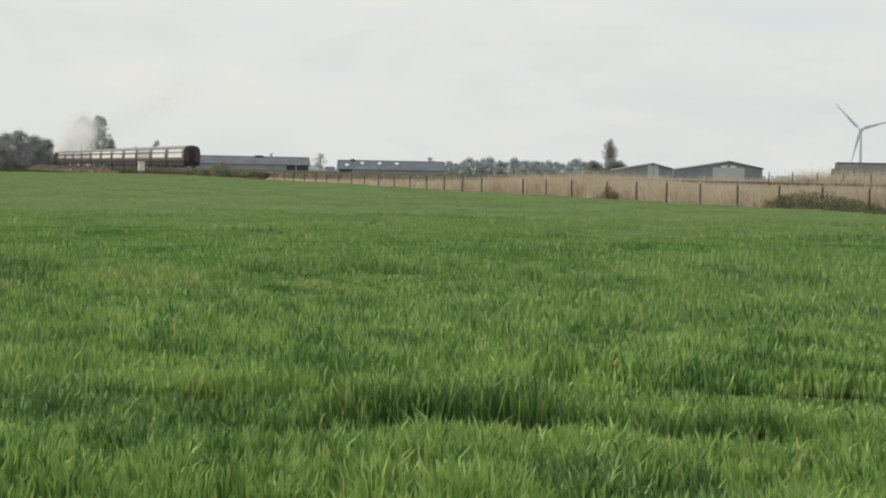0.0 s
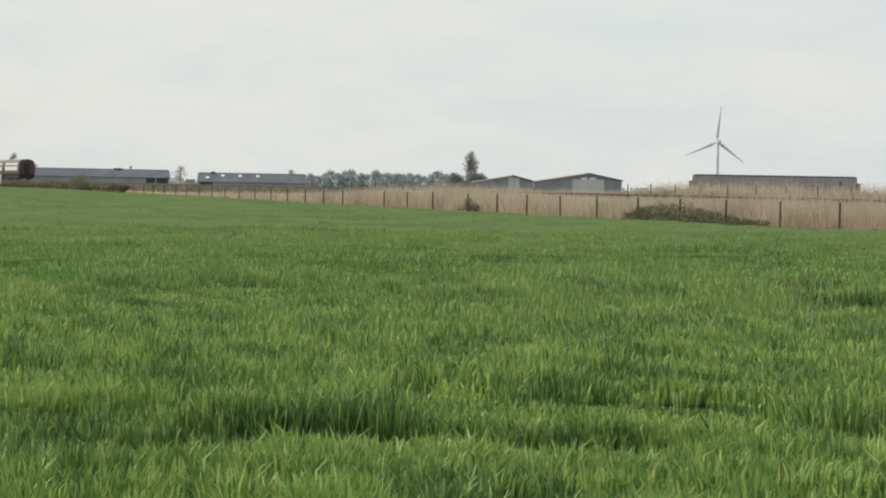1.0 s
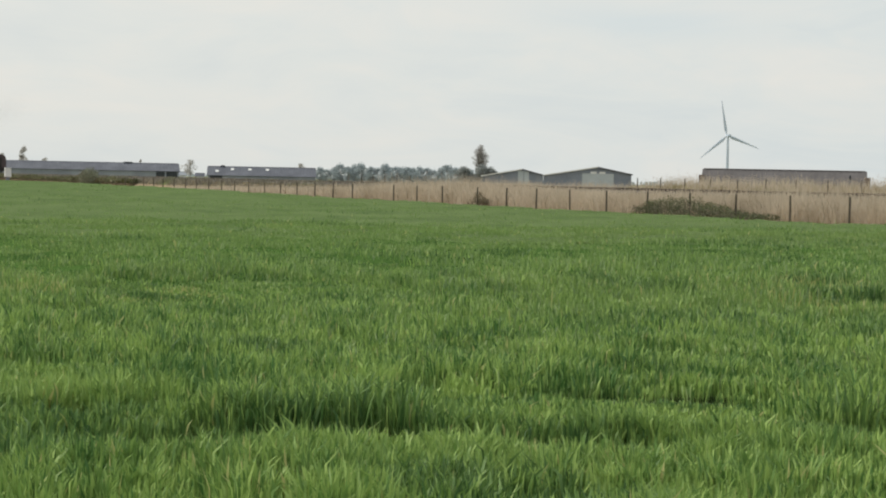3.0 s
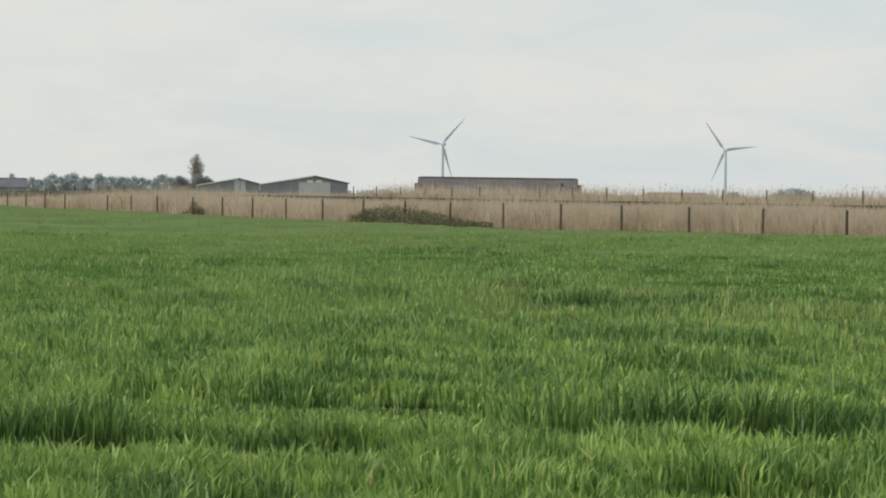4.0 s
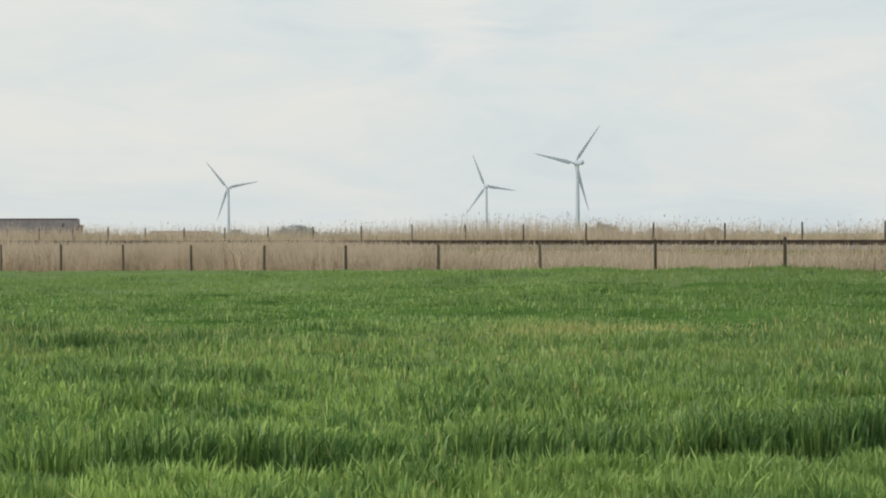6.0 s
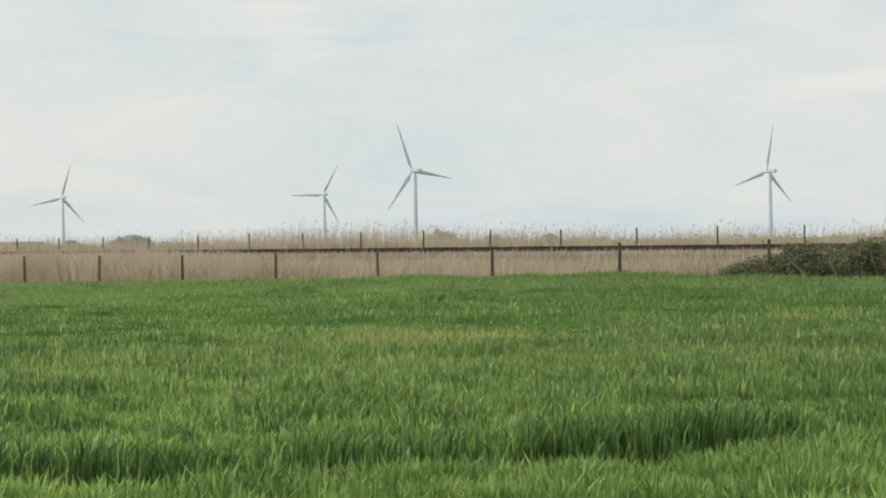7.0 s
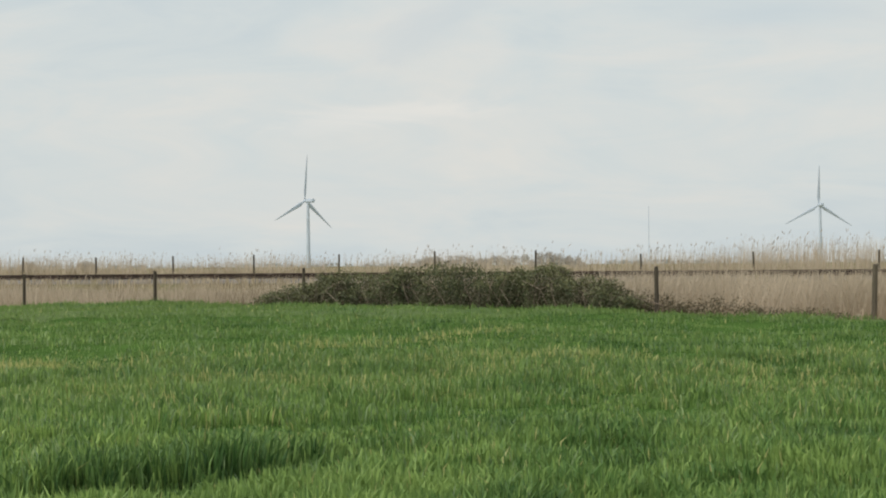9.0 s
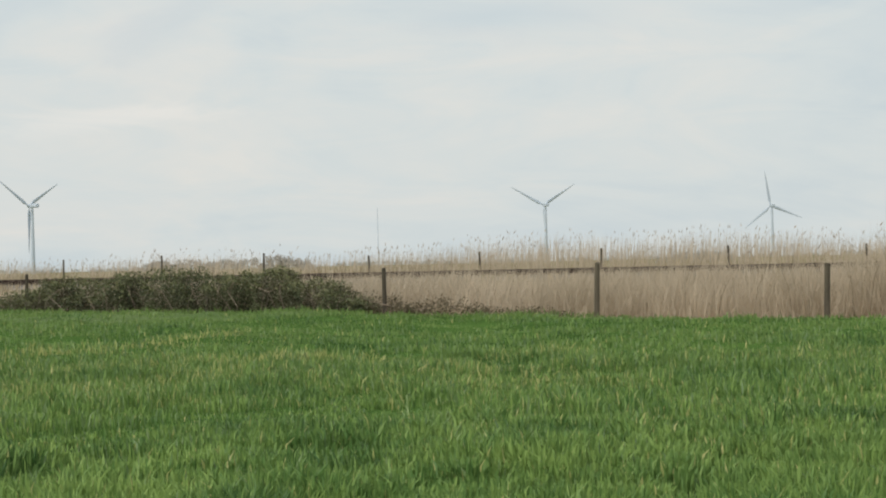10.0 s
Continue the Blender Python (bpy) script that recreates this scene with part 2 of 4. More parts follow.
POPLAR = material("hazy_poplar_twigs", (0.38, 0.375, 0.36), (0.50, 0.49, 0.47), scale=0.3, fine=3, rough=0.9, bump=0, island=0.3, through_light=0.4)
HAZY_WOODS = material("hazy_woodland", (0.34, 0.395, 0.42), (0.46, 0.52, 0.54), scale=0.12, fine=1, rough=0.95, bump=0, island=0.12, through_light=0.5)
SHRUB = material("dull_shrub_leaf", (0.20, 0.225, 0.155), (0.28, 0.30, 0.21), scale=0.4, fine=3, rough=0.9, bump=0, island=0.2, through_light=0.3)
HAZY_WOOD = material("hazy_bare_wood", (0.27, 0.28, 0.285), (0.34, 0.35, 0.34), scale=0.12, fine=1.2, rough=0.95, bump=0, island=0.06, through_light=0.45)
HAZY_HEDGE = material("hazy_hedge_leaf", (0.29, 0.315, 0.31), (0.39, 0.415, 0.40), scale=0.3, fine=3, rough=0.9, bump=0, island=0.15, through_light=0.5)
FIBRE = material("grey_fibre_cement", (0.17, 0.195, 0.24), (0.26, 0.29, 0.34), scale=0.25, fine=3, rough=0.85, bump=0.2)
# SLATE and CLAD lean blue to carry some distance haze.
SLATE = material("dark_sheet_roof", (0.075, 0.082, 0.102), (0.13, 0.14, 0.168), scale=0.3, fine=3, rough=0.8, bump=0.2)
BROWNROOF = material("brown_grey_sheet_roof", (0.085, 0.078, 0.078), (0.14, 0.13, 0.13), scale=0.3, fine=3, rough=0.8, bump=0.2)
BRICK = material("brown_brick", (0.16, 0.122, 0.106), (0.26, 0.205, 0.178), scale=0.8, fine=9, rough=0.9, bump=0.3)
CLAD = material("grey_cladding", (0.22, 0.245, 0.28), (0.32, 0.35, 0.385), scale=0.3, fine=4, rough=0.7, bump=0.1)
GREENISH = material("green_grey_cladding", (0.40, 0.45, 0.475), (0.51, 0.555, 0.58), scale=0.3, fine=4, rough=0.7, bump=0.1)
DARKBAY = material("dark_opening", (0.03, 0.035, 0.04), (0.07, 0.08, 0.09), scale=0.5, fine=4, rough=0.9)
WHITEP = material("white_paint_and_lit_slope", (0.66, 0.67, 0.66), (0.80, 0.80, 0.79), scale=0.8, fine=10, rough=0.5, bump=0.05)
# Pale paint with the blue of distance haze mixed into it.
TURBINE = material("hazed_turbine_paint", (0.475, 0.56, 0.66), (0.56, 0.64, 0.74), scale=0.08, fine=0.6, rough=0.5, bump=0)
CREAM = material("cream_coach_paint", (0.80, 0.79, 0.71), (0.88, 0.87, 0.80), scale=0.6, fine=8, rough=0.35, bump=0.03)
MAROON = material("maroon_coach_paint", (0.05, 0.034, 0.036), (0.085, 0.058, 0.06), scale=0.6, fine=8, rough=0.35, bump=0.03)
ROOFP = material("grey_coach_roof", (0.15, 0.145, 0.14), (0.25, 0.24, 0.23), scale=0.6, fine=8, rough=0.7, bump=0.05)
UNDER = material("sooty_underframe", (0.018, 0.017, 0.016), (0.05, 0.045, 0.042), scale=1, fine=10, rough=0.85)
ENGINE = material("black_engine_paint", (0.014, 0.015, 0.015), (0.04, 0.041, 0.04), scale=1, fine=10, rough=0.4)
PANE = material("coach_window_glass", (0.03, 0.035, 0.04), (0.06, 0.065, 0.07), scale=0.5, fine=5, rough=0.08, bump=0)
DULLCREAM = material("dull_and_hazed_coach_paint", (0.42, 0.40, 0.39), (0.54, 0.51, 0.49), scale=0.6, fine=8, rough=0.4, bump=0.03)
STEAM = material("white_steam", (0.96, 0.96, 0.96), (0.99, 0.99, 0.99), scale=0.3, fine=2, rough=1.0, bump=0, through_light=0.5)
SMOKE = material("thin_grey_smoke", (0.40, 0.37, 0.34), (0.50, 0.47, 0.43), scale=0.2, fine=2, rough=1.0, bump=0, through_light=0.5)


# ---- building tools ----
def mesh_of(name, verts, faces, mat, smooth=False):
    me = bpy.data.meshes.new(name)
    me.from_pydata([tuple(v) for v in verts], [], faces)
    for x in (mat if isinstance(mat, (list, tuple)) else [mat]):
        me.materials.append(x)
    if smooth:
        me.polygons.foreach_set("use_smooth", [True] * len(me.polygons))
    me.update()
    return me


def array_mesh(name, verts, corners, mat):
    """A mesh from arrays: verts (n, 3), corners (faces, corners per face)."""
    me = bpy.data.meshes.new(name)
    verts, corners = np.asarray(verts, np.float32), np.asarray(corners, np.int32)
    me.vertices.add(len(verts))
    me.vertices.foreach_set("co", verts.ravel())
    nf, nc = corners.shape
    me.loops.add(nf * nc)
    me.loops.foreach_set("vertex_index", corners.ravel())
    me.polygons.add(nf)
    me.polygons.foreach_set("loop_start", np.arange(0, nf * nc, nc, dtype=np.int32))
    me.materials.append(mat)
    me.update(calc_edges=True)
    return me


def part(name, data, mat, parent, label="", m=None):
    """Links a bmesh or a mesh as one object under a thing or a part."""
    if isinstance(data, bmesh.types.BMesh):
        me = bpy.data.meshes.new(name)
        data.to_mesh(me)
        data.free()
        me.materials.append(mat)
        data = me
    ob = new(name, data)
    ob.parent = parent
    if m is not None:
        ob.matrix_basis = m
    return tagged(ob, label) if label else ob


def thing(name, m, label, category, group="", kind=""):
    ob = new(name)
    ob.matrix_basis = m
    return tagged(ob, label, category, group, kind)


def box(bm, x0, y0, z0, x1, y1, z1, bevel=0.0):
    r = bmesh.ops.create_cube(bm, size=1.0)
    vs = r["verts"]
    bmesh.ops.scale(bm, vec=(x1 - x0, y1 - y0, z1 - z0), verts=vs)
    bmesh.ops.translate(bm, vec=((x0 + x1) / 2, (y0 + y1) / 2, (z0 + z1) / 2), verts=vs)
    if bevel:
        es = list({e for v in vs for e in v.link_edges})
        bmesh.ops.bevel(bm, geom=es, offset=bevel, segments=2, affect="EDGES")
    return bm


def rod(bm, p, q, r0, r1, n=8):
    """A tapered round bar from p to q."""
    p, q = Vector(p), Vector(q)
    d = q - p
    m = Matrix.Translation((p + q) / 2) @ d.to_track_quat("Z", "Y").to_matrix().to_4x4()
    bmesh.ops.create_cone(bm, cap_ends=True, segments=n, radius1=r0, radius2=max(r1, 1e-4), depth=d.length, matrix=m)
    return bm


def extruded(profile, y0, y1):
    """A closed profile of (x, z) drawn out along y."""
    bm = bmesh.new()
    a = [bm.verts.new((x, y0, z)) for x, z in profile]
    b = [bm.verts.new((x, y1, z)) for x, z in profile]
    n = len(profile)
    for i in range(n):
        bm.faces.new((a[i], a[(i + 1) % n], b[(i + 1) % n], b[i]))
    bm.faces.new(a[::-1]), bm.faces.new(b)
    bmesh.ops.recalc_face_normals(bm, faces=bm.faces)
    return bm


def lattice_noise(x, y, cell, seed):
    """Smooth value noise, 0 to 1, with lumps about cell metres wide."""
    rng = np.random.RandomState(seed)
    g = rng.rand(256, 256)
    u, v = np.asarray(x) / cell + 500.0, np.asarray(y) / cell + 500.0
    i, j = np.floor(u).astype(int), np.floor(v).astype(int)
    a, b = u - i, v - j
    a, b = a * a * (3 - 2 * a), b * b * (3 - 2 * b)
    i0, i1, j0, j1 = i % 256, (i + 1) % 256, j % 256, (j + 1) % 256
    return (g[i0, j0] * (1 - a) + g[i1, j0] * a) * (1 - b) + (g[i0, j1] * (1 - a) + g[i1, j1] * a) * b


def polar(az, d):
    """A place d metres off, at az degrees to the right of the line in which the clip begins."""
    a = radians(az + START)
    return d * math.sin(a), d * math.cos(a)


def above(el, d):
    return EYE + d * math.tan(radians(el))


def swell(x, y):
    """The field is not quite level towards the fence."""
    f = np.interp(y, [-40, -5, 9, 17, 21, 28, 34, 41, 51, 60, 75, 90, 111, 145, 200, 260, 400], [-0.1, -0.06, 0.03, 0.19, 0.27, 0.36, 0.39, 0.32, 0.17, 0.08, -0.13, -0.08, -0.1, 0, 0.15, 0.2, 0.0])
    s = np.clip((np.asarray(x) - 16.0) / 28.0, 0, 1)
    return f * s * s * (3 - 2 * s) * (np.asarray(x) < 46.0)


def ground_z(x):
    """Height of the land across the railway."""
    return np.interp(x, [-4600, 45.3, 46.6, 47.8, 51.5, 53.4, 54.8, 55.6, 59.6, 61.5, 66.0, 74.0, 4600],
                     [0, 0, -0.12, -0.60, -0.60, 0.35, 0.98, 1.04, 1.04, 0.98, 0.25, 0.0, 0.0])


# ---- ground: wheat field, reed ditch, low railway bank, pasture to the horizon ----
def build_ground():
    xs = [-4600, -800, -120, -40, 0, 16, 20, 24, 28, 32, 36, 40, 43, 45.3, 46.6, 47.8, 51.5, 53.4, 54.8, 55.6, 59.6, 61.5, 66, 74, 100, 200, 500, 1200, 4600]
    ys = [-4600, -1500, -400, -100, -40, -5, 3, 9, 13, 17, 21, 24, 28, 31, 34, 37, 41, 46, 51, 55, 60, 68, 75, 82, 90, 111, 130, 145, 200, 260, 400, 700, 1200, 2200, 4600]
    verts = [(x, y, float(ground_z(x) + swell(x, y))) for y in ys for x in xs]
    n = len(xs)
    faces, slots = [], []
    for j in range(len(ys) - 1):
        for i in range(n - 1):
            faces.append((j * n + i, j * n + i + 1, (j + 1) * n + i + 1, (j + 1) * n + i))
            slots.append(0 if xs[i] < 45 else 1 if xs[i] < 53 else 2 if xs[i] < 66 else 3)
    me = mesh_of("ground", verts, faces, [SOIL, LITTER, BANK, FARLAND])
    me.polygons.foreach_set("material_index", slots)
    tagged(new("ground", me), "flat green farmland with a reed ditch and low bank", "ground", kind="structure")


build_ground()


# ---- wheat ----
# a tractor's wheel track along the near side of the field, a weaker one behind it, and single thick clumps
RUT = ((0.0, 0.7, 1.2, 1.9, 3.0, 4.1, 4.7, 5.2, 6.1, 6.9, 7.9, 8.9, 10.0, 11.2, 12.6, 14.0, 16.0, 18.0),
       (8.4, 8.9, 9.5, 10.6, 10.8, 10.4, 10.0, 9.85, 9.85, 9.4, 8.75, 8.25, 7.9, 7.7, 7.7, 7.8, 7.8, 7.7))
WEAK_RUT = ((0.0, 1.0, 2.9, 4.7, 7.0), (11.4, 11.7, 12.3, 12.4, 12.2))
CLUMPS = ((9.6, 33.0), (11.8, 33.4), (14.7, 35.6), (20.0, 34.6), (19.2, 32.6), (14.4, 21.5), (9.9, 19.1), (10.7, 16.2), (7.5, 22.6), (4.1, 15.6), (32.7, 34.6),
           (41.0, 36.1), (34.4, 19.9), (14.0, 15.5), (26.8, 9.5), (23.3, 5.6), (22.7, 4.0), (15.4, 5.1), (12.9, 5.7), (15.7, 7.8), (17.3, 3.2))


def lush_and_shade(x, y):
    """Where the crop stands thicker, taller and darker: single clumps, and painted shade behind the wheel tracks."""
    ragged = 0.9 * (lattice_noise(x, y, 0.7, 8) - 0.5)
    rich = np.clip((0.24 - lattice_noise(x, y, 1.7, 33)) / 0.10, 0, 0.8)
    for hx, hy in CLUMPS:
        r = math.hypot(hx, hy)
        along, across = ((x - hx) * hx + (y - hy) * hy) / r, ((x - hx) * hy - (y - hy) * hx) / r
        rich = np.maximum(rich, np.clip(1.5 - np.hypot(along / (0.22 + 0.015 * r), across / (0.2 + 0.018 * r)) + ragged, 0, 1))
    # the tracks' shaded far side is coloured in with dark leaves
    behind = y - np.interp(x, *RUT) + 0.5 * ragged
    row = np.clip(1.5 - np.abs(behind - 0.3) / 0.5, 0, 1) * np.clip(lattice_noise(x, y, 1.1, 9) * 3.2 - 0.6, 0.1, 1) * (x < 13.5)
    weak = np.clip(1.4 - np.abs(y - np.interp(x, *WEAK_RUT) + 0.6 * ragged) / 0.3, 0, 1) * np.clip(lattice_noise(x, y, 0.9, 10) * 3.0 - 0.9, 0, 0.8) * (x < 7)
    return np.maximum(np.maximum(rich, row), weak)


def wheat_height(x, y):
    lumps = 0.3 * lattice_noise(x, y, 2.0, 3) + 0.35 * np.clip(lattice_noise(x * 0.8, y, 0.9, 4) * 3.2 - 1.1, 0, 1) + 0.35 * np.clip(lattice_noise(x, y, 0.42, 2) * 2.0 - 0.5, 0, 1)
    h = 0.17 + 0.21 * lumps + 0.035 * (lattice_noise(x, y, 9.0, 5) - 0.5)
    hollow = np.clip((0.34 - lattice_noise(x, y, 1.5, 6)) / 0.10, 0, 1) * np.clip((lattice_noise(x, y, 5.0, 7) - 0.40) / 0.12, 0, 1)
    swale = np.clip((0.31 - lattice_noise(x, y, 2.6, 31)) / 0.10, 0, 1) * (np.hypot(x, y) > 24)
    hollow = np.maximum(hollow, 0.9 * swale)
    ragged = 0.7 * (lattice_noise(x, y, 0.8, 8) - 0.5)
    beyond = y - np.interp(x, *RUT) + 0.4 * ragged
    rut = np.where(beyond > 0.3, np.clip(1 - (beyond - 0.3) / 0.15, 0, 1), np.clip(1 + (beyond + 0.3) / 0.5, 0, 1))
    rut = rut * np.clip(lattice_noise(x, y, 1.1, 9) * 3.2 - 0.4, 0.15, 1) * (x < 13.5)
    edge = np.exp(-((y - np.interp(x, *RUT) - 0.75) / 0.35) ** 2) * (x < 13)
    weak = np.clip(1.5 - np.abs(y - np.interp(x, *WEAK_RUT) + 0.5 * ragged) / 0.35, 0, 1) * np.clip(lattice_noise(x, y, 0.9, 10) * 3.0 - 0.8, 0, 0.8) * (x < 7)
    return h * (1 + 0.15 * edge + 0.12 * lush_and_shade(x, y)) * np.maximum((1 - 0.62 * hollow) * (1 - 0.66 * rut) * (1 - 0.6 * weak), 0.22)


def pale_chance(x, y):
    strip = np.exp(-((y - np.interp(x, [14, 17.5, 20, 25, 33], [26.5, 21.7, 19.0, 17.9, 17.0])) / 1.1) ** 2) * ((x > 14) & (x < 34))
    near = np.exp(-((y - (23.2 + 0.4 * (x - 2.0))) / 1.2) ** 2) * (x < 6)
    side = np.exp(-((x - np.interp(y, [2, 5, 9, 15], [29.5, 29.2, 28.8, 25.0])) / 1.2) ** 2) * (y < 15)
    band = 0.25 * np.exp(-((np.hypot(x, y) - 24.0) / 4.5) ** 2) * (x > 12)
    return 0.02 + 0.8 * np.clip(strip + 0.5 * near + 0.6 * side + band, 0, 1) * np.clip(lattice_noise(x, y, 1.2, 11) * 1.9 - 0.5, 0, 1)


def wheat_blades(rng, r0, r1, per_m2, tillers, spread, width, bent, a0=2.5, a1=82.5):
    """Plants of many leaves that fan out from one foot."""
    a0, a1 = radians(a0), radians(a1)
    n = int((a1 - a0) / 2 * (r1 * r1 - r0 * r0) * per_m2)
    r, a = np.sqrt(rng.uniform(r0 * r0, r1 * r1, n)), rng.uniform(a0, a1, n)
    x, y = r * np.sin(a), r * np.cos(a)
    keep = (x < 45.0 + 0.5 * (lattice_noise(x, y, 3.0, 12) - 0.5)) & (y < 330)
    x, y = x[keep], y[keep]
    h = wheat_height(x, y)
    keep = rng.rand(len(x)) < np.clip((h - 0.02) / 0.11, 0.5, 1)
    x, y, h = x[keep], y[keep], h[keep]
    plant, many = h * rng.uniform(0.84, 1.12, len(x)), np.maximum((tillers * rng.uniform(0.5, 1.5, len(x))).astype(int), 2)
    fx, fy, h = np.repeat(x, many), np.repeat(y, many), np.repeat(plant, many)
    n = len(fx)
    ox, oy = rng.normal(0, 1.25 * spread, n), rng.normal(0, 1.25 * spread, n)
    x, y = fx + ox, fy + oy
    h = h * rng.uniform(0.64, 1.06, n) * (1 - 0.9 * np.minimum(np.hypot(ox, oy), 0.2))
    t = rng.uniform(0, 2 * np.pi, n)
    w = width * rng.uniform(0.6, 1.3, n)
    lean, dirn = rng.uniform(0.01, 0.20, n) * h, np.arctan2(oy, ox) + rng.normal(0, 0.8, n)
    ux, uy = np.cos(t) * w / 2, np.sin(t) * w / 2
    lx, ly = np.cos(dirn) * lean, np.sin(dirn) * lean
    base = np.stack([x, y, swell(x, y)], 1)
    side = np.stack([ux, uy, np.zeros(n)], 1)
    pale = rng.rand(n) < pale_chance(x, y)
    if bent:
        # an upright stalk, then a leaf blade that arches over
        arch, way = (0.006 + 0.075 * rng.rand(n) ** 2) * h / 0.27, dirn + rng.normal(0, 0.7, n)
        low = rng.uniform(0.62, 0.84, n)
        mid = base + np.stack([lx, ly, h * low], 1)
        tip = mid + np.stack([np.cos(way) * arch, np.sin(way) * arch, h * (1.0 - low) * rng.uniform(0.7, 1.05, n)], 1)
        v = np.stack([base, mid + side, mid - side, tip], 1)
        tris = np.array([[0, 1, 2], [2, 1, 3]])
    else:
        tip = base + np.stack([lx, ly, h], 1)
        v = np.stack([base - side, base + side, tip], 1)
        tris = np.array([[0, 1, 2]])
    return v, tris, pale


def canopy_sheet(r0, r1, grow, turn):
    """A sheet under the leaf tips, where the single plants run together: painted gap shade, then far canopy."""
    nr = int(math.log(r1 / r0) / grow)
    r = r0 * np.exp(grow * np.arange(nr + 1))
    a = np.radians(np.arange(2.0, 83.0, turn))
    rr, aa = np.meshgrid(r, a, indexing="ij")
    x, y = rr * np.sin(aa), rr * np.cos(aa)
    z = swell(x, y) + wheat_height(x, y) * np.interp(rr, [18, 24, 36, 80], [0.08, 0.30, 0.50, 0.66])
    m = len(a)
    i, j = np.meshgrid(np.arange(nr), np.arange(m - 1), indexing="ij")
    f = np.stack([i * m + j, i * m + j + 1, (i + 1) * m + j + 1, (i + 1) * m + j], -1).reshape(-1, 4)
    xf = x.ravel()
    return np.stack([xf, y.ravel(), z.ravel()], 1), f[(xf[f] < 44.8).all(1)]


def build_wheat():
    rng = np.random.RandomState(21)
    lots = [(0.6, 7.2, 46, 24, 0.06, 0.017, True), (0.6, 18, 17, 8, 0.07, 0.035, False, 82.5, 362.5), (7.2, 12, 52, 58, 0.055, 0.0145, True), (12, 18, 44, 32, 0.055, 0.0155, True), (18, 30, 36, 19, 0.06, 0.0155, True), (30, 62, 28, 7, 0.09, 0.022, True), (62, 120, 5.5, 4, 0.16, 0.095, False), (120, 330, 1.3, 4, 0.3, 0.16, False)]
    holder = thing("wheat_crop", pose(0, 0, 0), "knee-high green winter wheat covering the field in the foreground", "wheat", kind="stuff")
    for r0, r1, name, mat in ((18.0, 46.0, "stem_layer", GAP_SHADE), (46.0, 330.0, "far_leaf_layer", FAR_CANOPY)):
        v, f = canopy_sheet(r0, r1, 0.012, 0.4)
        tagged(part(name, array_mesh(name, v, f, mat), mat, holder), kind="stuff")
    for lot in lots:
        v, tris, pale = wheat_blades(rng, *lot)
        x, y = v[:, 0, 0], v[:, 0, 1]
        reach, pick = np.hypot(x, y), rng.rand(len(v))
        ahead = len(lot) == 7
        # brighter leaves close by; further out, paler colours stand in for distance haze
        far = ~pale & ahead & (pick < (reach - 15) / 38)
        close_by = ~pale & ~far & ahead & (pick < np.clip((10.2 - reach) / 1.8, 0, 1) * np.clip((56 - np.degrees(np.arctan2(x, y))) / 12, 0, 1))
        lush_shade = ahead & (rng.rand(len(v)) < 0.8 * lush_and_shade(x, y))
        pale, far, close_by = pale & ~lush_shade, far & ~lush_shade, close_by & ~lush_shade
        hazy = ~(pale | far | close_by | lush_shade) & (rng.rand(len(v)) < np.clip((y + x - 16) / 70, 0, 0.92))
        plain = ~(pale | far | close_by | hazy | lush_shade)
        for chosen, mat, name in ((plain, WHEAT, "green_blades"), (lush_shade, WHEAT_LUSH_SHADE, "lush_blades"), (close_by, WHEAT_NEAR, "headland_blades"), (hazy, WHEAT_HAZY, "bloomed_blades"),
                                  (far, WHEAT_FAR_HAZE, "distant_blades"), (pale, WHEAT_PALE, "yellowed_blades")):
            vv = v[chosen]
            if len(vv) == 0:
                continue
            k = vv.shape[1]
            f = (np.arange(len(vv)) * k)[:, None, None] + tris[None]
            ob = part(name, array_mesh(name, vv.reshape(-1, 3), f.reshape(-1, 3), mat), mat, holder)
            tagged(ob, kind="stuff")


build_wheat()


# ---- railway ----
RAIL_TOP = 1.31


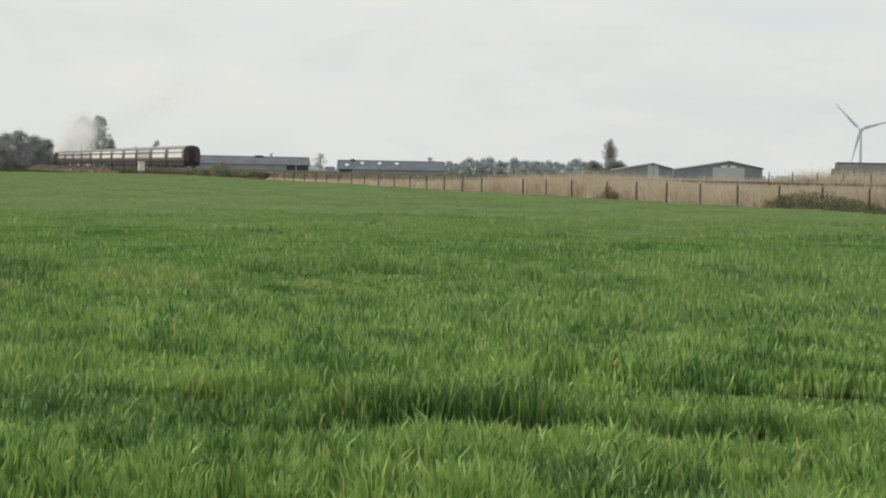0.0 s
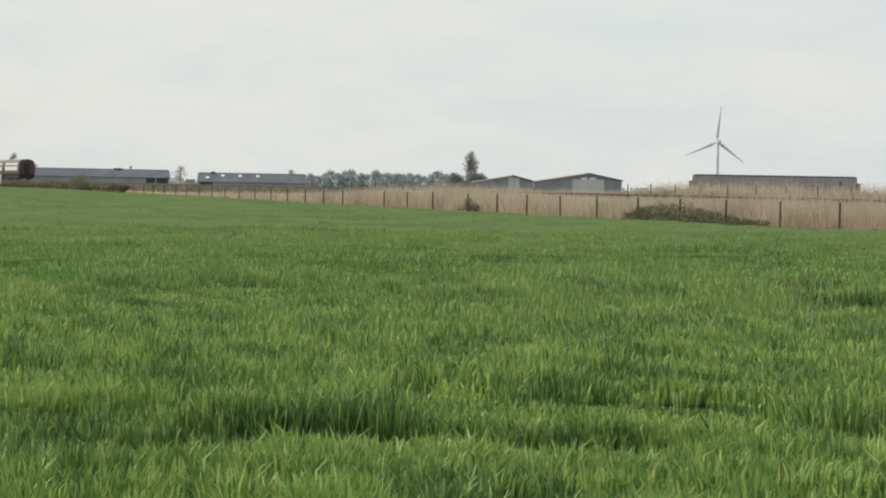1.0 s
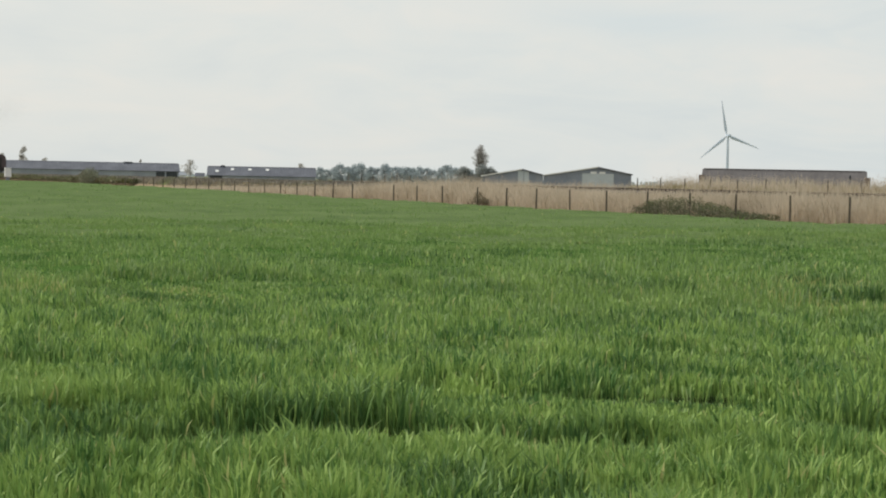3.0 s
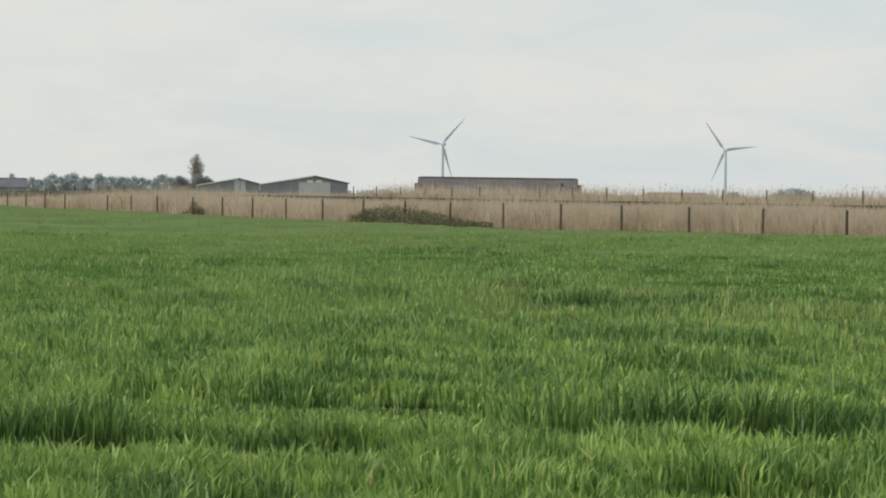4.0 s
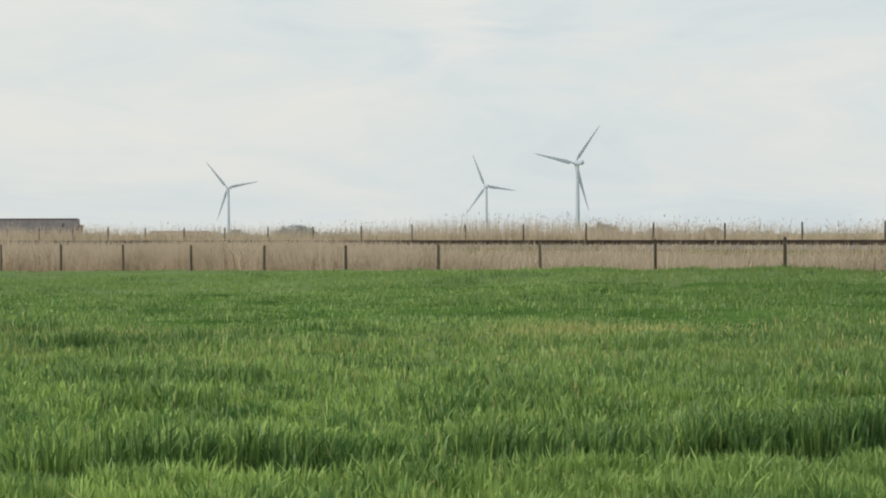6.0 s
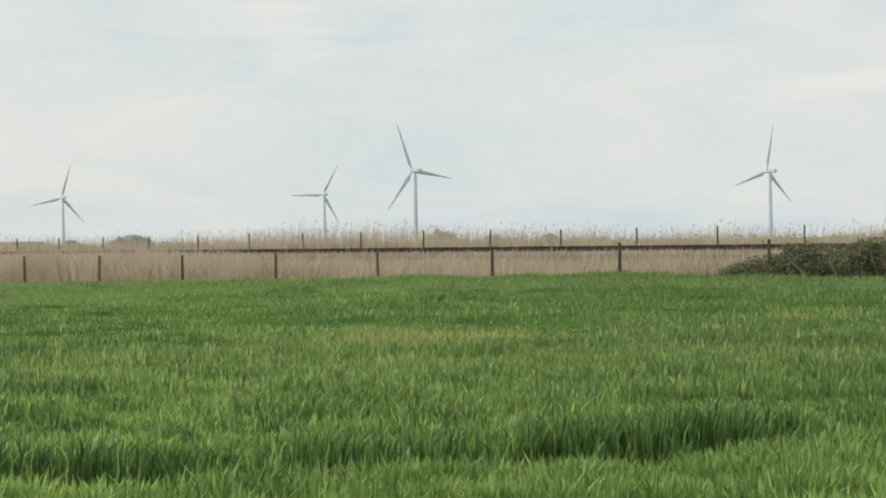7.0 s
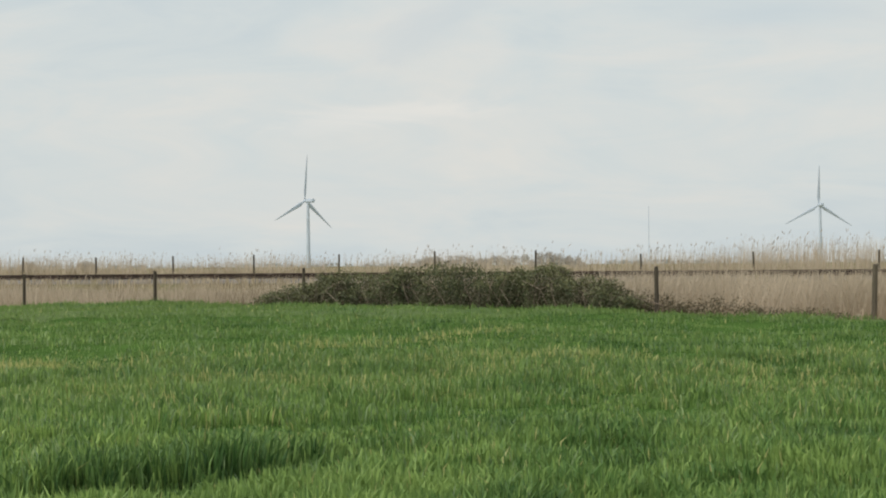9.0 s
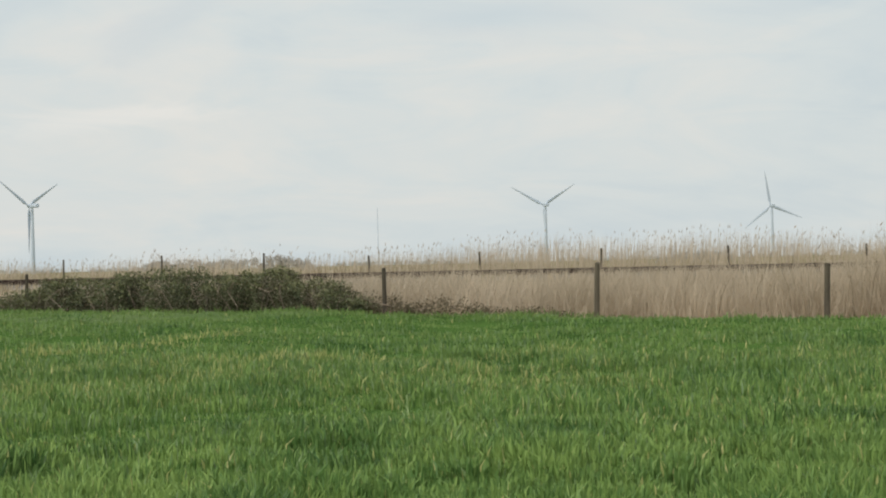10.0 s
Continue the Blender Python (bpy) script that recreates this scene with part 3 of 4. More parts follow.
def build_railway():
    track = thing("railway_track", pose(0, 0, 0), "single railway track with rusty rails on a low bank", "railway", kind="structure")
    for x, label in ((56.8, "rusty near rail"), (58.235, "rusty far rail")):
        h = RAIL_TOP
        prof = [(-0.07, h - 0.16), (0.07, h - 0.16), (0.07, h - 0.145), (0.012, h - 0.125), (0.012, h - 0.045), (0.035, h - 0.03), (0.035, h - 0.004),
                (0.028, h), (-0.028, h), (-0.035, h - 0.004), (-0.035, h - 0.03), (-0.012, h - 0.045), (-0.012, h - 0.125), (-0.07, h - 0.145)]
        part("rail", extruded([(x + a, b) for a, b in prof], -60, 1500), RUST, track)
    bed = [(54.9, 0.985), (55.7, 1.10), (56.1, 1.13), (58.9, 1.13), (59.4, 1.10), (60.2, 1.0)]
    part("ballast_bed", extruded(bed, -60, 1500), BALLAST, track)
    bm = bmesh.new()
    box(bm, -1.3, -0.125, 0, 1.3, 0.125, 0.125, 0.01)
    sleeper = bpy.data.meshes.new("sleeper")
    bm.to_mesh(sleeper), bm.free()
    sleeper.materials.append(SLEEPER)
    bm = bmesh.new()
    box(bm, -0.19, -0.09, 0.125, 0.19, 0.09, 0.175, 0.012)
    box(bm, -0.12, -0.07, 0.175, -0.025, 0.07, 0.245, 0.01)
    box(bm, 0.025, -0.07, 0.175, 0.12, 0.07, 0.245, 0.01)
    chair = bpy.data.meshes.new("rail_chair")
    bm.to_mesh(chair), bm.free()
    chair.materials.append(RUST)
    rng = random.Random(4)
    for i in range(190):
        y = 8 + i * 0.72
        s = part("sleeper", sleeper, None, track, m=pose(57.52 + rng.uniform(-0.03, 0.03), y, 1.035, 0, 0, rng.uniform(-1, 1)))
        if y < 70:
            for x in (-0.7175, 0.7175):
                part("rail_chair", chair, None, s, m=pose(x, 0, -0.06))


build_railway()


# ---- fences ----
NEAR_Y = [232.0, 226.9, 221.5, 216.2, 211.3, 205.9, 200.6, 195.7, 190.5, 185.3, 180.3, 175.2, 169.7, 164.5, 159.4, 154.2, 149.3, 144.3, 134.6, 129.6,
          124.5, 118.1, 113.2, 108.5, 103.6, 98.7, 93.7, 88.9, 84.2, 79.1, 74.1, 69.3, 64.5, 59.8, 55.0, 50.1, 45.2, 40.3, 35.4, 30.3, 24.8, 19.8, 14.3, 8.8, 3.6]


def post_mesh(name, half, height, rng):
    bm = bmesh.new()
    rings = 5
    rows = []
    for k in range(rings):
        z = -0.4 + (height + 0.4) * k / (rings - 1)
        w = half * (1.06 - 0.12 * k / (rings - 1))
        ring = []
        for a in range(8):
            t = math.pi * 2 * (a + 0.5) / 8
            q = w * rng.uniform(1.0, 1.12) * (1.12 if a % 2 else 1.05)
            ring.append(bm.verts.new((q * math.cos(t), q * math.sin(t), z + (rng.uniform(-0.02, 0.02) if k == rings - 1 else 0))))
        rows.append(ring)
    for k in range(rings - 1):
        for a in range(8):
            bm.faces.new((rows[k][a], rows[k][(a + 1) % 8], rows[k + 1][(a + 1) % 8], rows[k + 1][a]))
    bm.faces.new(rows[-1])
    me = bpy.data.meshes.new(name)
    bm.to_mesh(me), bm.free()
    me.materials.append(POST)
    return me


def build_fences():
    rng = random.Random(8)
    fence = thing("field_fence", pose(45.8, 0, 0), "row of dark weathered wooden posts along the field edge", "fence")
    shapes = [post_mesh("post", 0.043, 1.0, rng) for _ in range(4)]
    for y in NEAR_Y:
        top = 1.18 if y > 50 else float(np.interp(y, [8, 10, 14, 30, 36, 42, 50], [1.32, 1.34, 1.46, 1.49, 1.43, 1.32, 1.2]))
        top = 0.9 if y == 24.8 else top
        thick = 1.4 if y < 18 else 1.15 if y < 25 else 1.0
        ob = part("post", rng.choice(shapes), None, fence)
        lean = 2.5 if 8 < y < 15 else rng.uniform(-1.5, 1.5)
        ob.matrix_basis = pose(0, y, 0, rng.uniform(-1, 1) + lean, rng.uniform(-1, 1), rng.uniform(-20, 20)) @ Matrix.Diagonal((thick, thick, top * rng.uniform(0.985, 1.015), 1))
    far = thing("lineside_fence", pose(60.2, 0, 0), "thin grey posts beyond the railway track", "fence")
    thin = [post_mesh("post", 0.031, 1.0, rng) for _ in range(3)]
    far_y = [6.3, 10.4, 14.6, 18.7, 22.75, 26.65, 30.55, 34.45] + [38.4 + 3.69 * k for k in range(7)] + [64.1 + 3.57 * k for k in range(18)] + [172.4 + 3.6 * k for k in range(5)]
    for y in far_y:
        z0 = float(ground_z(60.2))
        top = 1.96 - z0 if y > 30 else 1.85 - z0
        ob = part("post", rng.choice(thin), None, far)
        ob.matrix_basis = pose(0, y, z0, rng.uniform(-2, 2), rng.uniform(-1, 1), rng.uniform(-20, 20)) @ Matrix.Diagonal((1, 1, top * rng.uniform(0.96, 1.05), 1))


build_fences()


# ---- reeds and dry grass ----
def reed_top(y):
    return np.interp(y, [-30, 0, 7.2, 9.2, 12, 16, 20, 26, 34, 44, 58, 63, 72, 77, 84, 90, 100, 115, 128, 140, 160, 190, 260],
                     [2.3, 2.35, 2.3, 1.65, 1.45, 1.45, 1.5, 1.35, 1.05, 1.02, 1.05, 1.5, 1.55, 1.25, 1.2, 1.35, 1.2, 1.18, 1.6, 1.5, 1.0, 0.6, 0.4])


def stalks(rng, n, x0, x1, y0, y1, top, width, lean, base=None):
    x, y = rng.uniform(x0, x1, n), rng.uniform(y0, y1, n)
    z0 = ground_z(x) if base is None else np.full(n, base)
    z1 = top(x, y, n)
    h = np.maximum(z1 - z0, 0.15)
    t, w = rng.uniform(0, 2 * np.pi, n), width * rng.uniform(0.6, 1.5, n)
    lx, ly = rng.normal(0.0, lean, n) * h, (rng.normal(-0.05, lean, n)) * h
    side = np.stack([np.cos(t) * w / 2, np.sin(t) * w / 2, np.zeros(n)], 1)
    b = np.stack([x, y, z0], 1)
    m = b + np.stack([lx * 0.35, ly * 0.35, h * 0.6], 1)
    e = b + np.stack([lx, ly, h], 1)
    v = np.stack([b - side, b + side, m + side * 0.8, m - side * 0.8, e], 1)
    tris = np.array([[0, 1, 2], [0, 2, 3], [3, 2, 4]])
    f = (np.arange(n) * 5)[:, None, None] + tris[None]
    return v.reshape(-1, 3), f.reshape(-1, 3), e, side


def plumes(rng, tips, size):
    n = len(tips)
    out = []
    for turn in (0.0, 1.6):
        t = rng.uniform(0, 6.28, n) + turn
        s = size * rng.uniform(0.6, 1.4, n)
        d = np.stack([np.cos(t), np.sin(t), np.zeros(n)], 1) * (s * 0.09)[:, None]
        droop = np.stack([rng.normal(0, 0.25, n) * s, rng.normal(-0.25, 0.25, n) * s, s], 1)
        low = tips - np.array([0, 0, 0.02])
        out.append(np.stack([low, low + droop * 0.4 + d, low + droop, low + droop * 0.5 - d], 1))
    v = np.concatenate(out)
    f = (np.arange(len(v)) * 4)[:, None] + np.arange(4)[None]
    return v.reshape(-1, 3), f


def build_reeds():
    rng = np.random.RandomState(33)
    reeds = thing("reed_bed", pose(0, 0, 0), "dense dry tan reeds filling the ditch behind the fence", "reeds", kind="stuff")

    def dense(x, y, n):
        return reed_top(y) * (0.74 + 0.30 * lattice_noise(x, y, 1.3, 14)) + rng.normal(0, 0.14, n) - 0.06

    def tall(x, y, n):
        lift = np.where(((y > 30) & (y < 80)) | ((y > 93) & (y < 124)), 1.1, np.maximum(reed_top(y), 1.5) + 0.05)
        return lift + 0.42 * lattice_noise(x, y, 2.4, 15) + rng.uniform(-0.3, 0.22, n)

    def beyond(x, y, n):
        return np.interp(y, [-20, 12, 17, 24, 32, 45, 58, 65, 72, 80, 95, 122, 132, 170], [1.85, 1.85, 2.1, 2.05, 1.72, 1.7, 1.8, 2.15, 1.85, 1.75, 1.95, 1.95, 1.3, 1.25]) + 0.5 * (lattice_noise(x, y, 2.6, 20) - 0.4) + rng.uniform(-0.45, 0.27, n)

    for n, y0, y1, w in ((46000, -25, 40, 0.017), (32000, 40, 90, 0.026), (24000, 90, 215, 0.05)):
        v, f, e, s = stalks(rng, n, 46.7, 54.2, y0, y1, dense, w, 0.30 if y1 < 50 else 0.22)
        tagged(part("reed_stems", array_mesh("reed_stems", v, f, REED), REED, reeds), kind="stuff")
    # leaning and fallen stems along the field side close the gaps between the upright ones
    for n, y0, y1, w in ((17000, -25, 40, 0.014), (12000, 40, 90, 0.022), (8000, 90, 210, 0.045)):
        v, f, e, s = stalks(rng, n, 46.5, 49.0, y0, y1, lambda x, y, k: ground_z(x) + rng.uniform(0.25, 0.95, k) * (reed_top(y) - ground_z(x)) * 0.8, w, 0.55)
        tagged(part("fallen_reed_stems", array_mesh("fallen_reed_stems", v, f, REED), REED, reeds), kind="stuff")
    for n, y0, y1, w in ((3000, -25, 40, 0.010), (1500, 40, 80, 0.012), (7000, 80, 150, 0.018)):
        v, f, e, s = stalks(rng, n, 47.0, 53.8, y0, y1, tall, w, 0.05)
        tagged(part("tall_reed_stems", array_mesh("tall_reed_stems", v, f, REED), REED, reeds), kind="stuff")
        v, f = plumes(rng, e[rng.rand(len(e)) < 0.07], 0.13)
        tagged(part("reed_plumes", array_mesh("reed_plumes", v, f, PLUME), PLUME, reeds), kind="stuff")
    for n, y0, y1, w in ((3000, -25, 27, 0.018), (8000, 27, 62, 0.022), (3000, 62, 90, 0.026), (2500, 90, 200, 0.05)):
        v, f, e, s = stalks(rng, n, 46.7, 53.0, y0, y1, lambda x, y, k: dense(x, y, k) * np.where(lattice_noise(x, y, 3.0, 25) > 0.5, 0.98, 0.35), w, 0.3)
        tagged(part("old_reed_stems", array_mesh("old_reed_stems", v, f, OLDREED), OLDREED, reeds), kind="stuff")
    for n, y0, y1, w in ((17000, -25, 32, 0.014), (15000, 32, 80, 0.016), (16000, 80, 170, 0.024)):
        v, f, e, s = stalks(rng, n, 60.6, 66.5, y0, y1, beyond, w, 0.06)
        tagged(part("far_reed_stems", array_mesh("far_reed_stems", v, f, REED), REED, reeds), kind="stuff")
        v, f = plumes(rng, e[rng.rand(len(e)) < 0.10], 0.115)
        tagged(part("far_reed_plumes", array_mesh("far_reed_plumes", v, f, PLUME), PLUME, reeds), kind="stuff")
    grass = thing("dry_bank_grass", pose(0, 0, 0), "pale dry grass growing along the railway bank", "grass", kind="stuff")

    def verge(x, y, n):
        return ground_z(x) + np.interp(y, [20, 80, 100, 118, 130], [0.38, 0.42, 0.6, 0.45, 0.12]) + 0.22 * lattice_noise(x, y, 2.0, 16) + rng.uniform(-0.12, 0.12, n)

    def front(x, y, n):
        return np.minimum(ground_z(x) + np.interp(y, [100, 130, 150, 400], [0.26, 0.12, 0.34, 0.30]) + 0.2 * lattice_noise(x, y, 1.2, 17), np.interp(y, [100, 130, 150], [1.15, 0.95, 1.38]) + 0.1 * rng.rand(n))

    for n, x0, x1, y0, y1, top, w in ((16000, 59.3, 66, -30, 80, verge, 0.035), (14000, 59.3, 66, 80, 330, verge, 0.08),
                                       (9000, 53.4, 55.9, -25, 80, front, 0.025), (9000, 53.2, 55.9, 80, 420, front, 0.07), (9000, 49.0, 55.9, 400, 900, front, 0.3)):
        v, f, e, s = stalks(rng, n, x0, x1, y0, y1, top, w, 0.22)
        mat = DULLGRASS if y0 >= 80 and x1 < 56 else DRYGRASS
        tagged(part("grass_blades", array_mesh("grass_blades", v, f, mat), mat, grass), kind="stuff")


build_reeds()


# ---- bushes and trees ----
def leaf_quads(rng, centres, radius, per, size, flat=1.0):
    """Clumps of small leaves round the centres."""
    c = np.repeat(np.asarray(centres, float), per, 0)
    rad = np.repeat(np.broadcast_to(np.asarray(radius, float), (len(centres),)), per)
    n = len(c)
    d = rng.normal(size=(n, 3))
    d /= np.linalg.norm(d, axis=1)[:, None]
    p = c + d * (rad * rng.uniform(0.25, 1.0, n) ** 0.6)[:, None] * np.array([1, 1, flat])
    a, b = rng.normal(size=(n, 3)), rng.normal(size=(n, 3))
    a /= np.linalg.norm(a, axis=1)[:, None]
    b -= a * (a * b).sum(1)[:, None]
    b /= np.linalg.norm(b, axis=1)[:, None]
    s = (size * rng.uniform(0.5, 1.4, n))[:, None]
    v = np.stack([p - a * s, p + b * s * 0.55, p + a * s, p - b * s * 0.55], 1)
    return v.reshape(-1, 3), (np.arange(n) * 4)[:, None] + np.arange(4)[None]


def bramble(name, m, length, depth, outline, leaves, seed, label, mat=BRAMBLE, tips=True, size=0.06):
    """A bramble bank along y; outline gives its height along its length, 0 to 1."""
    rng = np.random.RandomState(seed)
    ob = thing(name, m, label, "bush")
    n = max(int(length * depth * (15 if length < 20 else 6.5)), 14)
    y, x = rng.uniform(0, 1, n), rng.uniform(-0.5, 0.5, n)
    h = outline(y) * (1 - 1.3 * x * x) * rng.uniform(0.78, 1.06, n) * (0.86 + 0.26 * lattice_noise(y * length, x * depth, 0.9, seed))
    reps = []
    for k in range(4):
        reps.append(np.stack([x * depth + rng.normal(0, 0.08, n), y * length, h * (0.2 + 0.24 * k)], 1))
    c = np.concatenate(reps)
    v, f = leaf_quads(rng, c, 0.21, max(leaves // len(c), 3), size * 0.8)
    v[:, 2] = np.maximum(v[:, 2], 0.02)
    tagged(part("leaves", array_mesh("leaves", v, f, mat), mat, ob), kind="stuff")
    v, f = leaf_quads(rng, c, 0.27, max(leaves // (5 * len(c)), 2), size * 0.6)
    v[:, 2] = np.maximum(v[:, 2], 0.02)
    tagged(part("dead_leaves", array_mesh("dead_leaves", v, f, DEADLEAF), DEADLEAF, ob), kind="stuff")
    if tips:
        top = np.stack([x * depth, y * length, h * 1.0], 1)
        v, f = leaf_quads(rng, top, 0.22, max(leaves // (6 * n), 3), size * 0.9, 0.6)
        tagged(part("young_leaves", array_mesh("young_leaves", v, f, BRAMBLE_TOP), BRAMBLE_TOP, ob), kind="stuff")
    bm = bmesh.new()
    for _ in range(int(length * 3)):
        q = rng.rand()
        p = Vector((-depth / 2 + rng.uniform(-0.15, 0.3), q * length, 0.02))
        top = float(outline(np.array([q]))[0])
        bend = rng.normal(0, 0.3)
        pts = [p + Vector((-0.12 * s * rng.rand(), bend * s * top + 0.25 * s * s * rng.normal(), top * (1.15 * s - 0.35 * s * s))) for s in (0.0, 0.35, 0.7, 1.0)]
        for a, b in zip(pts, pts[1:]):
            rod(bm, a, b, 0.008, 0.006, 4)
    tagged(part("stem_tangle", bm, TWIG, ob), kind="stuff")
    return ob


bramble("bramble_bush", pose(46.3, 20.4, 0.05), 11.6, 1.9,
        lambda q: np.interp(q, [0, 0.05, 0.14, 0.3, 0.55, 0.82, 0.94, 1.0], [0.5, 0.85, 1.25, 1.40, 1.38, 1.2, 0.85, 0.42]), 78000, 5,
        "wide dark green bramble thicket with pale bare stems over the fence", size=0.036)
bramble("low_bramble", pose(46.3, 14.9, 0.1), 6.0, 0.9, lambda q: np.interp(q, [0, 0.2, 0.4, 0.55, 0.7, 0.85, 1], [0.08, 0.2, 0.22, 0.6, 0.4, 0.75, 0.75]), 7000, 6,
        "low straggling brown bramble at the foot of the fence", mat=DEADLEAF, tips=False, size=0.04)
bramble("bramble_bush", pose(46.0, 81.5, 0), 13.6, 1.8,
        lambda q: np.interp(q, [0, 0.15, 0.35, 0.5, 0.7, 0.85, 1.0], [0.12, 0.25, 0.55, 0.8, 0.92, 0.65, 0.3]), 9000, 7,
        "rounded dark bramble bush growing against the fence posts", size=0.05)
bramble("low_bramble", pose(45.9, 117.3, 0), 2.0, 0.7, lambda q: np.interp(q, [0, 0.4, 1], [0.35, 0.9, 0.35]), 900, 9,
        "small brown tangle round the foot of a post", mat=DEADLEAF, tips=False)
bramble("lineside_scrub", pose(52.5, 262, 0.45), 150, 3.0,
        lambda q: 0.25 + 0.5 * lattice_noise(q * 150, q * 0, 7.0, 18), 30000, 10, "brown and green scrub along the railway bank", mat=BRAMBLE_TOP, size=0.2)
bramble("lineside_bush", pose(50.6, 279.5, 0), 5.0, 2.4, lambda q: np.interp(q, [0, 0.5, 1], [1.3, 2.75, 1.4]), 2600, 11, "rounded green shrub beside the ditch", mat=SHRUB, tips=False, size=0.14)


def tree(name, x, y, height, spread, seed, label, leaf=BUDS, lumps=26, per=70, size=0.28, low=0.25, narrow=1.0, lump_r=0.22, peak=0.8):
    """A tapered trunk with forking limbs and a crown of small leaf clumps."""
    rng = np.random.RandomState(seed)
    ob = thing(name, pose(x, y, 0, 0, 0, seed * 37 % 360), label, "tree")
    bm = bmesh.new()
    tr = height * 0.022 + 0.05
    rod(bm, (0, 0, -0.2), (0, 0, height * 0.45), tr, tr * 0.6, 8)
    rod(bm, (0, 0, height * 0.45), (rng.normal(0, 0.2), rng.normal(0, 0.2), height * 0.85), tr * 0.6, tr * 0.12, 6)
    part("trunk", bm, BARK, ob)
    centres = []
    bm = bmesh.new()
    for k in range(lumps):
        q = low + (1 - low) * (k + rng.rand()) / lumps
        wide = spread / 2 * math.sin(math.pi * min(max((q - low) / (1 - low), 0.06) ** peak, 0.97)) ** 0.7 * narrow
        a, r = rng.uniform(0, 6.283), rng.uniform(0.35, 1.0)
        p = Vector((math.cos(a) * wide * r, math.sin(a) * wide * r, height * q * rng.uniform(0.93, 1.0)))
        centres.append(p)
        root = Vector((0, 0, min(p.z * 0.62, height * 0.75)))
        elbow = root.lerp(p, 0.5) + Vector((0, 0, 0.06 * height * rng.rand()))
        rod(bm, root, elbow, tr * 0.28, tr * 0.16, 5)
        rod(bm, elbow, p, tr * 0.16, tr * 0.05, 4)
    part("limbs", bm, BARK, ob)
    v, f = leaf_quads(rng, [tuple(c) for c in centres], lump_r * spread * rng.uniform(0.55, 1.1, lumps), per, size, 0.85)
    tagged(part("crown", array_mesh("crown", v, f, leaf), leaf, ob), kind="stuff")
    return ob


def build_trees():
    rng = random.Random(12)
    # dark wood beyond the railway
    wood = tree("woodland_tree", 0, 0, 10.0, 10.0, 40, "dark bare woodland tree in a dense clump", HAZY_WOOD, 70, 150, 0.16, 0.03, 1.0, 0.17)
    wood["group"] = "clump of trees beside the railway"
    spots = [(-12.9, 640, 1.0), (-12.35, 655, 1.08), (-12.0, 640, 1.15), (-11.62, 650, 1.02), (-11.25, 645, 0.92), (-13.4, 660, 1.1), (-12.6, 700, 1.05), (-11.45, 700, 0.95), (-11.0, 665, 0.72), (-14.0, 660, 1.0), (-14.7, 660, 1.1)]
    for i, (az, d, s) in enumerate(spots):
        x, y = polar(az, d)
        m = pose(x, y, 0, 0, 0, rng.uniform(0, 360)) @ Matrix.Scale(s, 4)
        if i == 0:
            wood.matrix_basis = m
        else:
            copy = copy_thing(wood, pose(x, y, 0, 0, 0, rng.uniform(0, 360)))
            copy.scale = (s, s, s)
    tree("tall_tree", *polar(-10.3, 690), 17.5, 7.5, 43, "tall open tree in fresh spring leaf", BUDS, 12, 260, 0.24, 0.62, 1.0, 0.28)
    tree("tall_tree", *polar(-9.85, 690), 18.0, 9.0, 44, "tall open tree in fresh spring leaf", BUDS, 30, 220, 0.24, 0.12, 1.0, 0.24)
    tree("tall_tree", *polar(-9.5, 700), 10.0, 7.0, 45, "broad tree in fresh spring leaf", BUDS, 18, 300, 0.2, 0.2)
    tree("small_tree", *polar(-8.8, 760), 8.6, 4.0, 46, "small pale leafing tree behind the railway", BARE, 14, 60, 0.25, 0.2)
    tree("small_tree", *polar(-8.2, 760), 11.2, 4.6, 47, "small pale leafing tree behind the railway", BARE, 16, 70, 0.25, 0.3)
    tree("small_tree", *polar(-7.6, 760), 7.2, 3.4, 53, "small pale leafing tree behind the railway", BARE, 12, 50, 0.25, 0.2)
    tree("small_tree", *polar(-4.95, 760), 7.4, 2.2, 54, "small pale leafing tree behind the long shed", BARE, 12, 40, 0.2, 0.3)
    tree("bare_tree", *polar(-3.56, 720), 7.2, 5.8, 48, "bare round-headed tree between two sheds", BARE, 22, 60, 0.17, 0.3)
    tree("bare_tree", *polar(-0.42, 800), 7.4, 5.2, 49, "bare round-headed tree behind a shed", BARE, 20, 60, 0.18, 0.3)
    belt = [tree("belt_tree", 0, 0, 9.0, 9.5, 60 + k, "haze-tinted grey-green tree in a distant shelter belt", HAZY_WOODS, 28, 130, 0.28, 0.03) for k in range(3)]
    at = 0.15
    first = True
    for k in range(24):
        x, y = polar(at, 1050 + rng.uniform(-40, 40))
        s = rng.uniform(0.78, 1.08) * (1.0 if at > 0.4 else 0.75)
        if k < 3:
            ob = belt[k]
            ob.matrix_basis = pose(x, y, 0, 0, 0, rng.uniform(0, 360))
        else:
            ob = copy_thing(belt[k % 3], pose(x, y, 0, 0, 0, rng.uniform(0, 360)))
        ob.scale = (s, s, s)
        ob["group"] = "distant shelter belt"
        at += 0.19 + rng.uniform(-0.03, 0.05)
    tree("poplar", *polar(4.72, 620), 12.9, 6.4, 51, "narrow bare poplar standing above the farm hedge", POPLAR, 420, 20, 0.10, 0.05, 0.85, 0.095, 2.0)
    for az, h in ((4.25, 5.6), (4.75, 6.2), (5.05, 5.0)):
        tree("hedge_tree", *polar(az, 610), h, 6.5, int(az * 100), "dark green hedge tree beside the barns", HAZY_HEDGE, 24, 260, 0.18, 0.05)
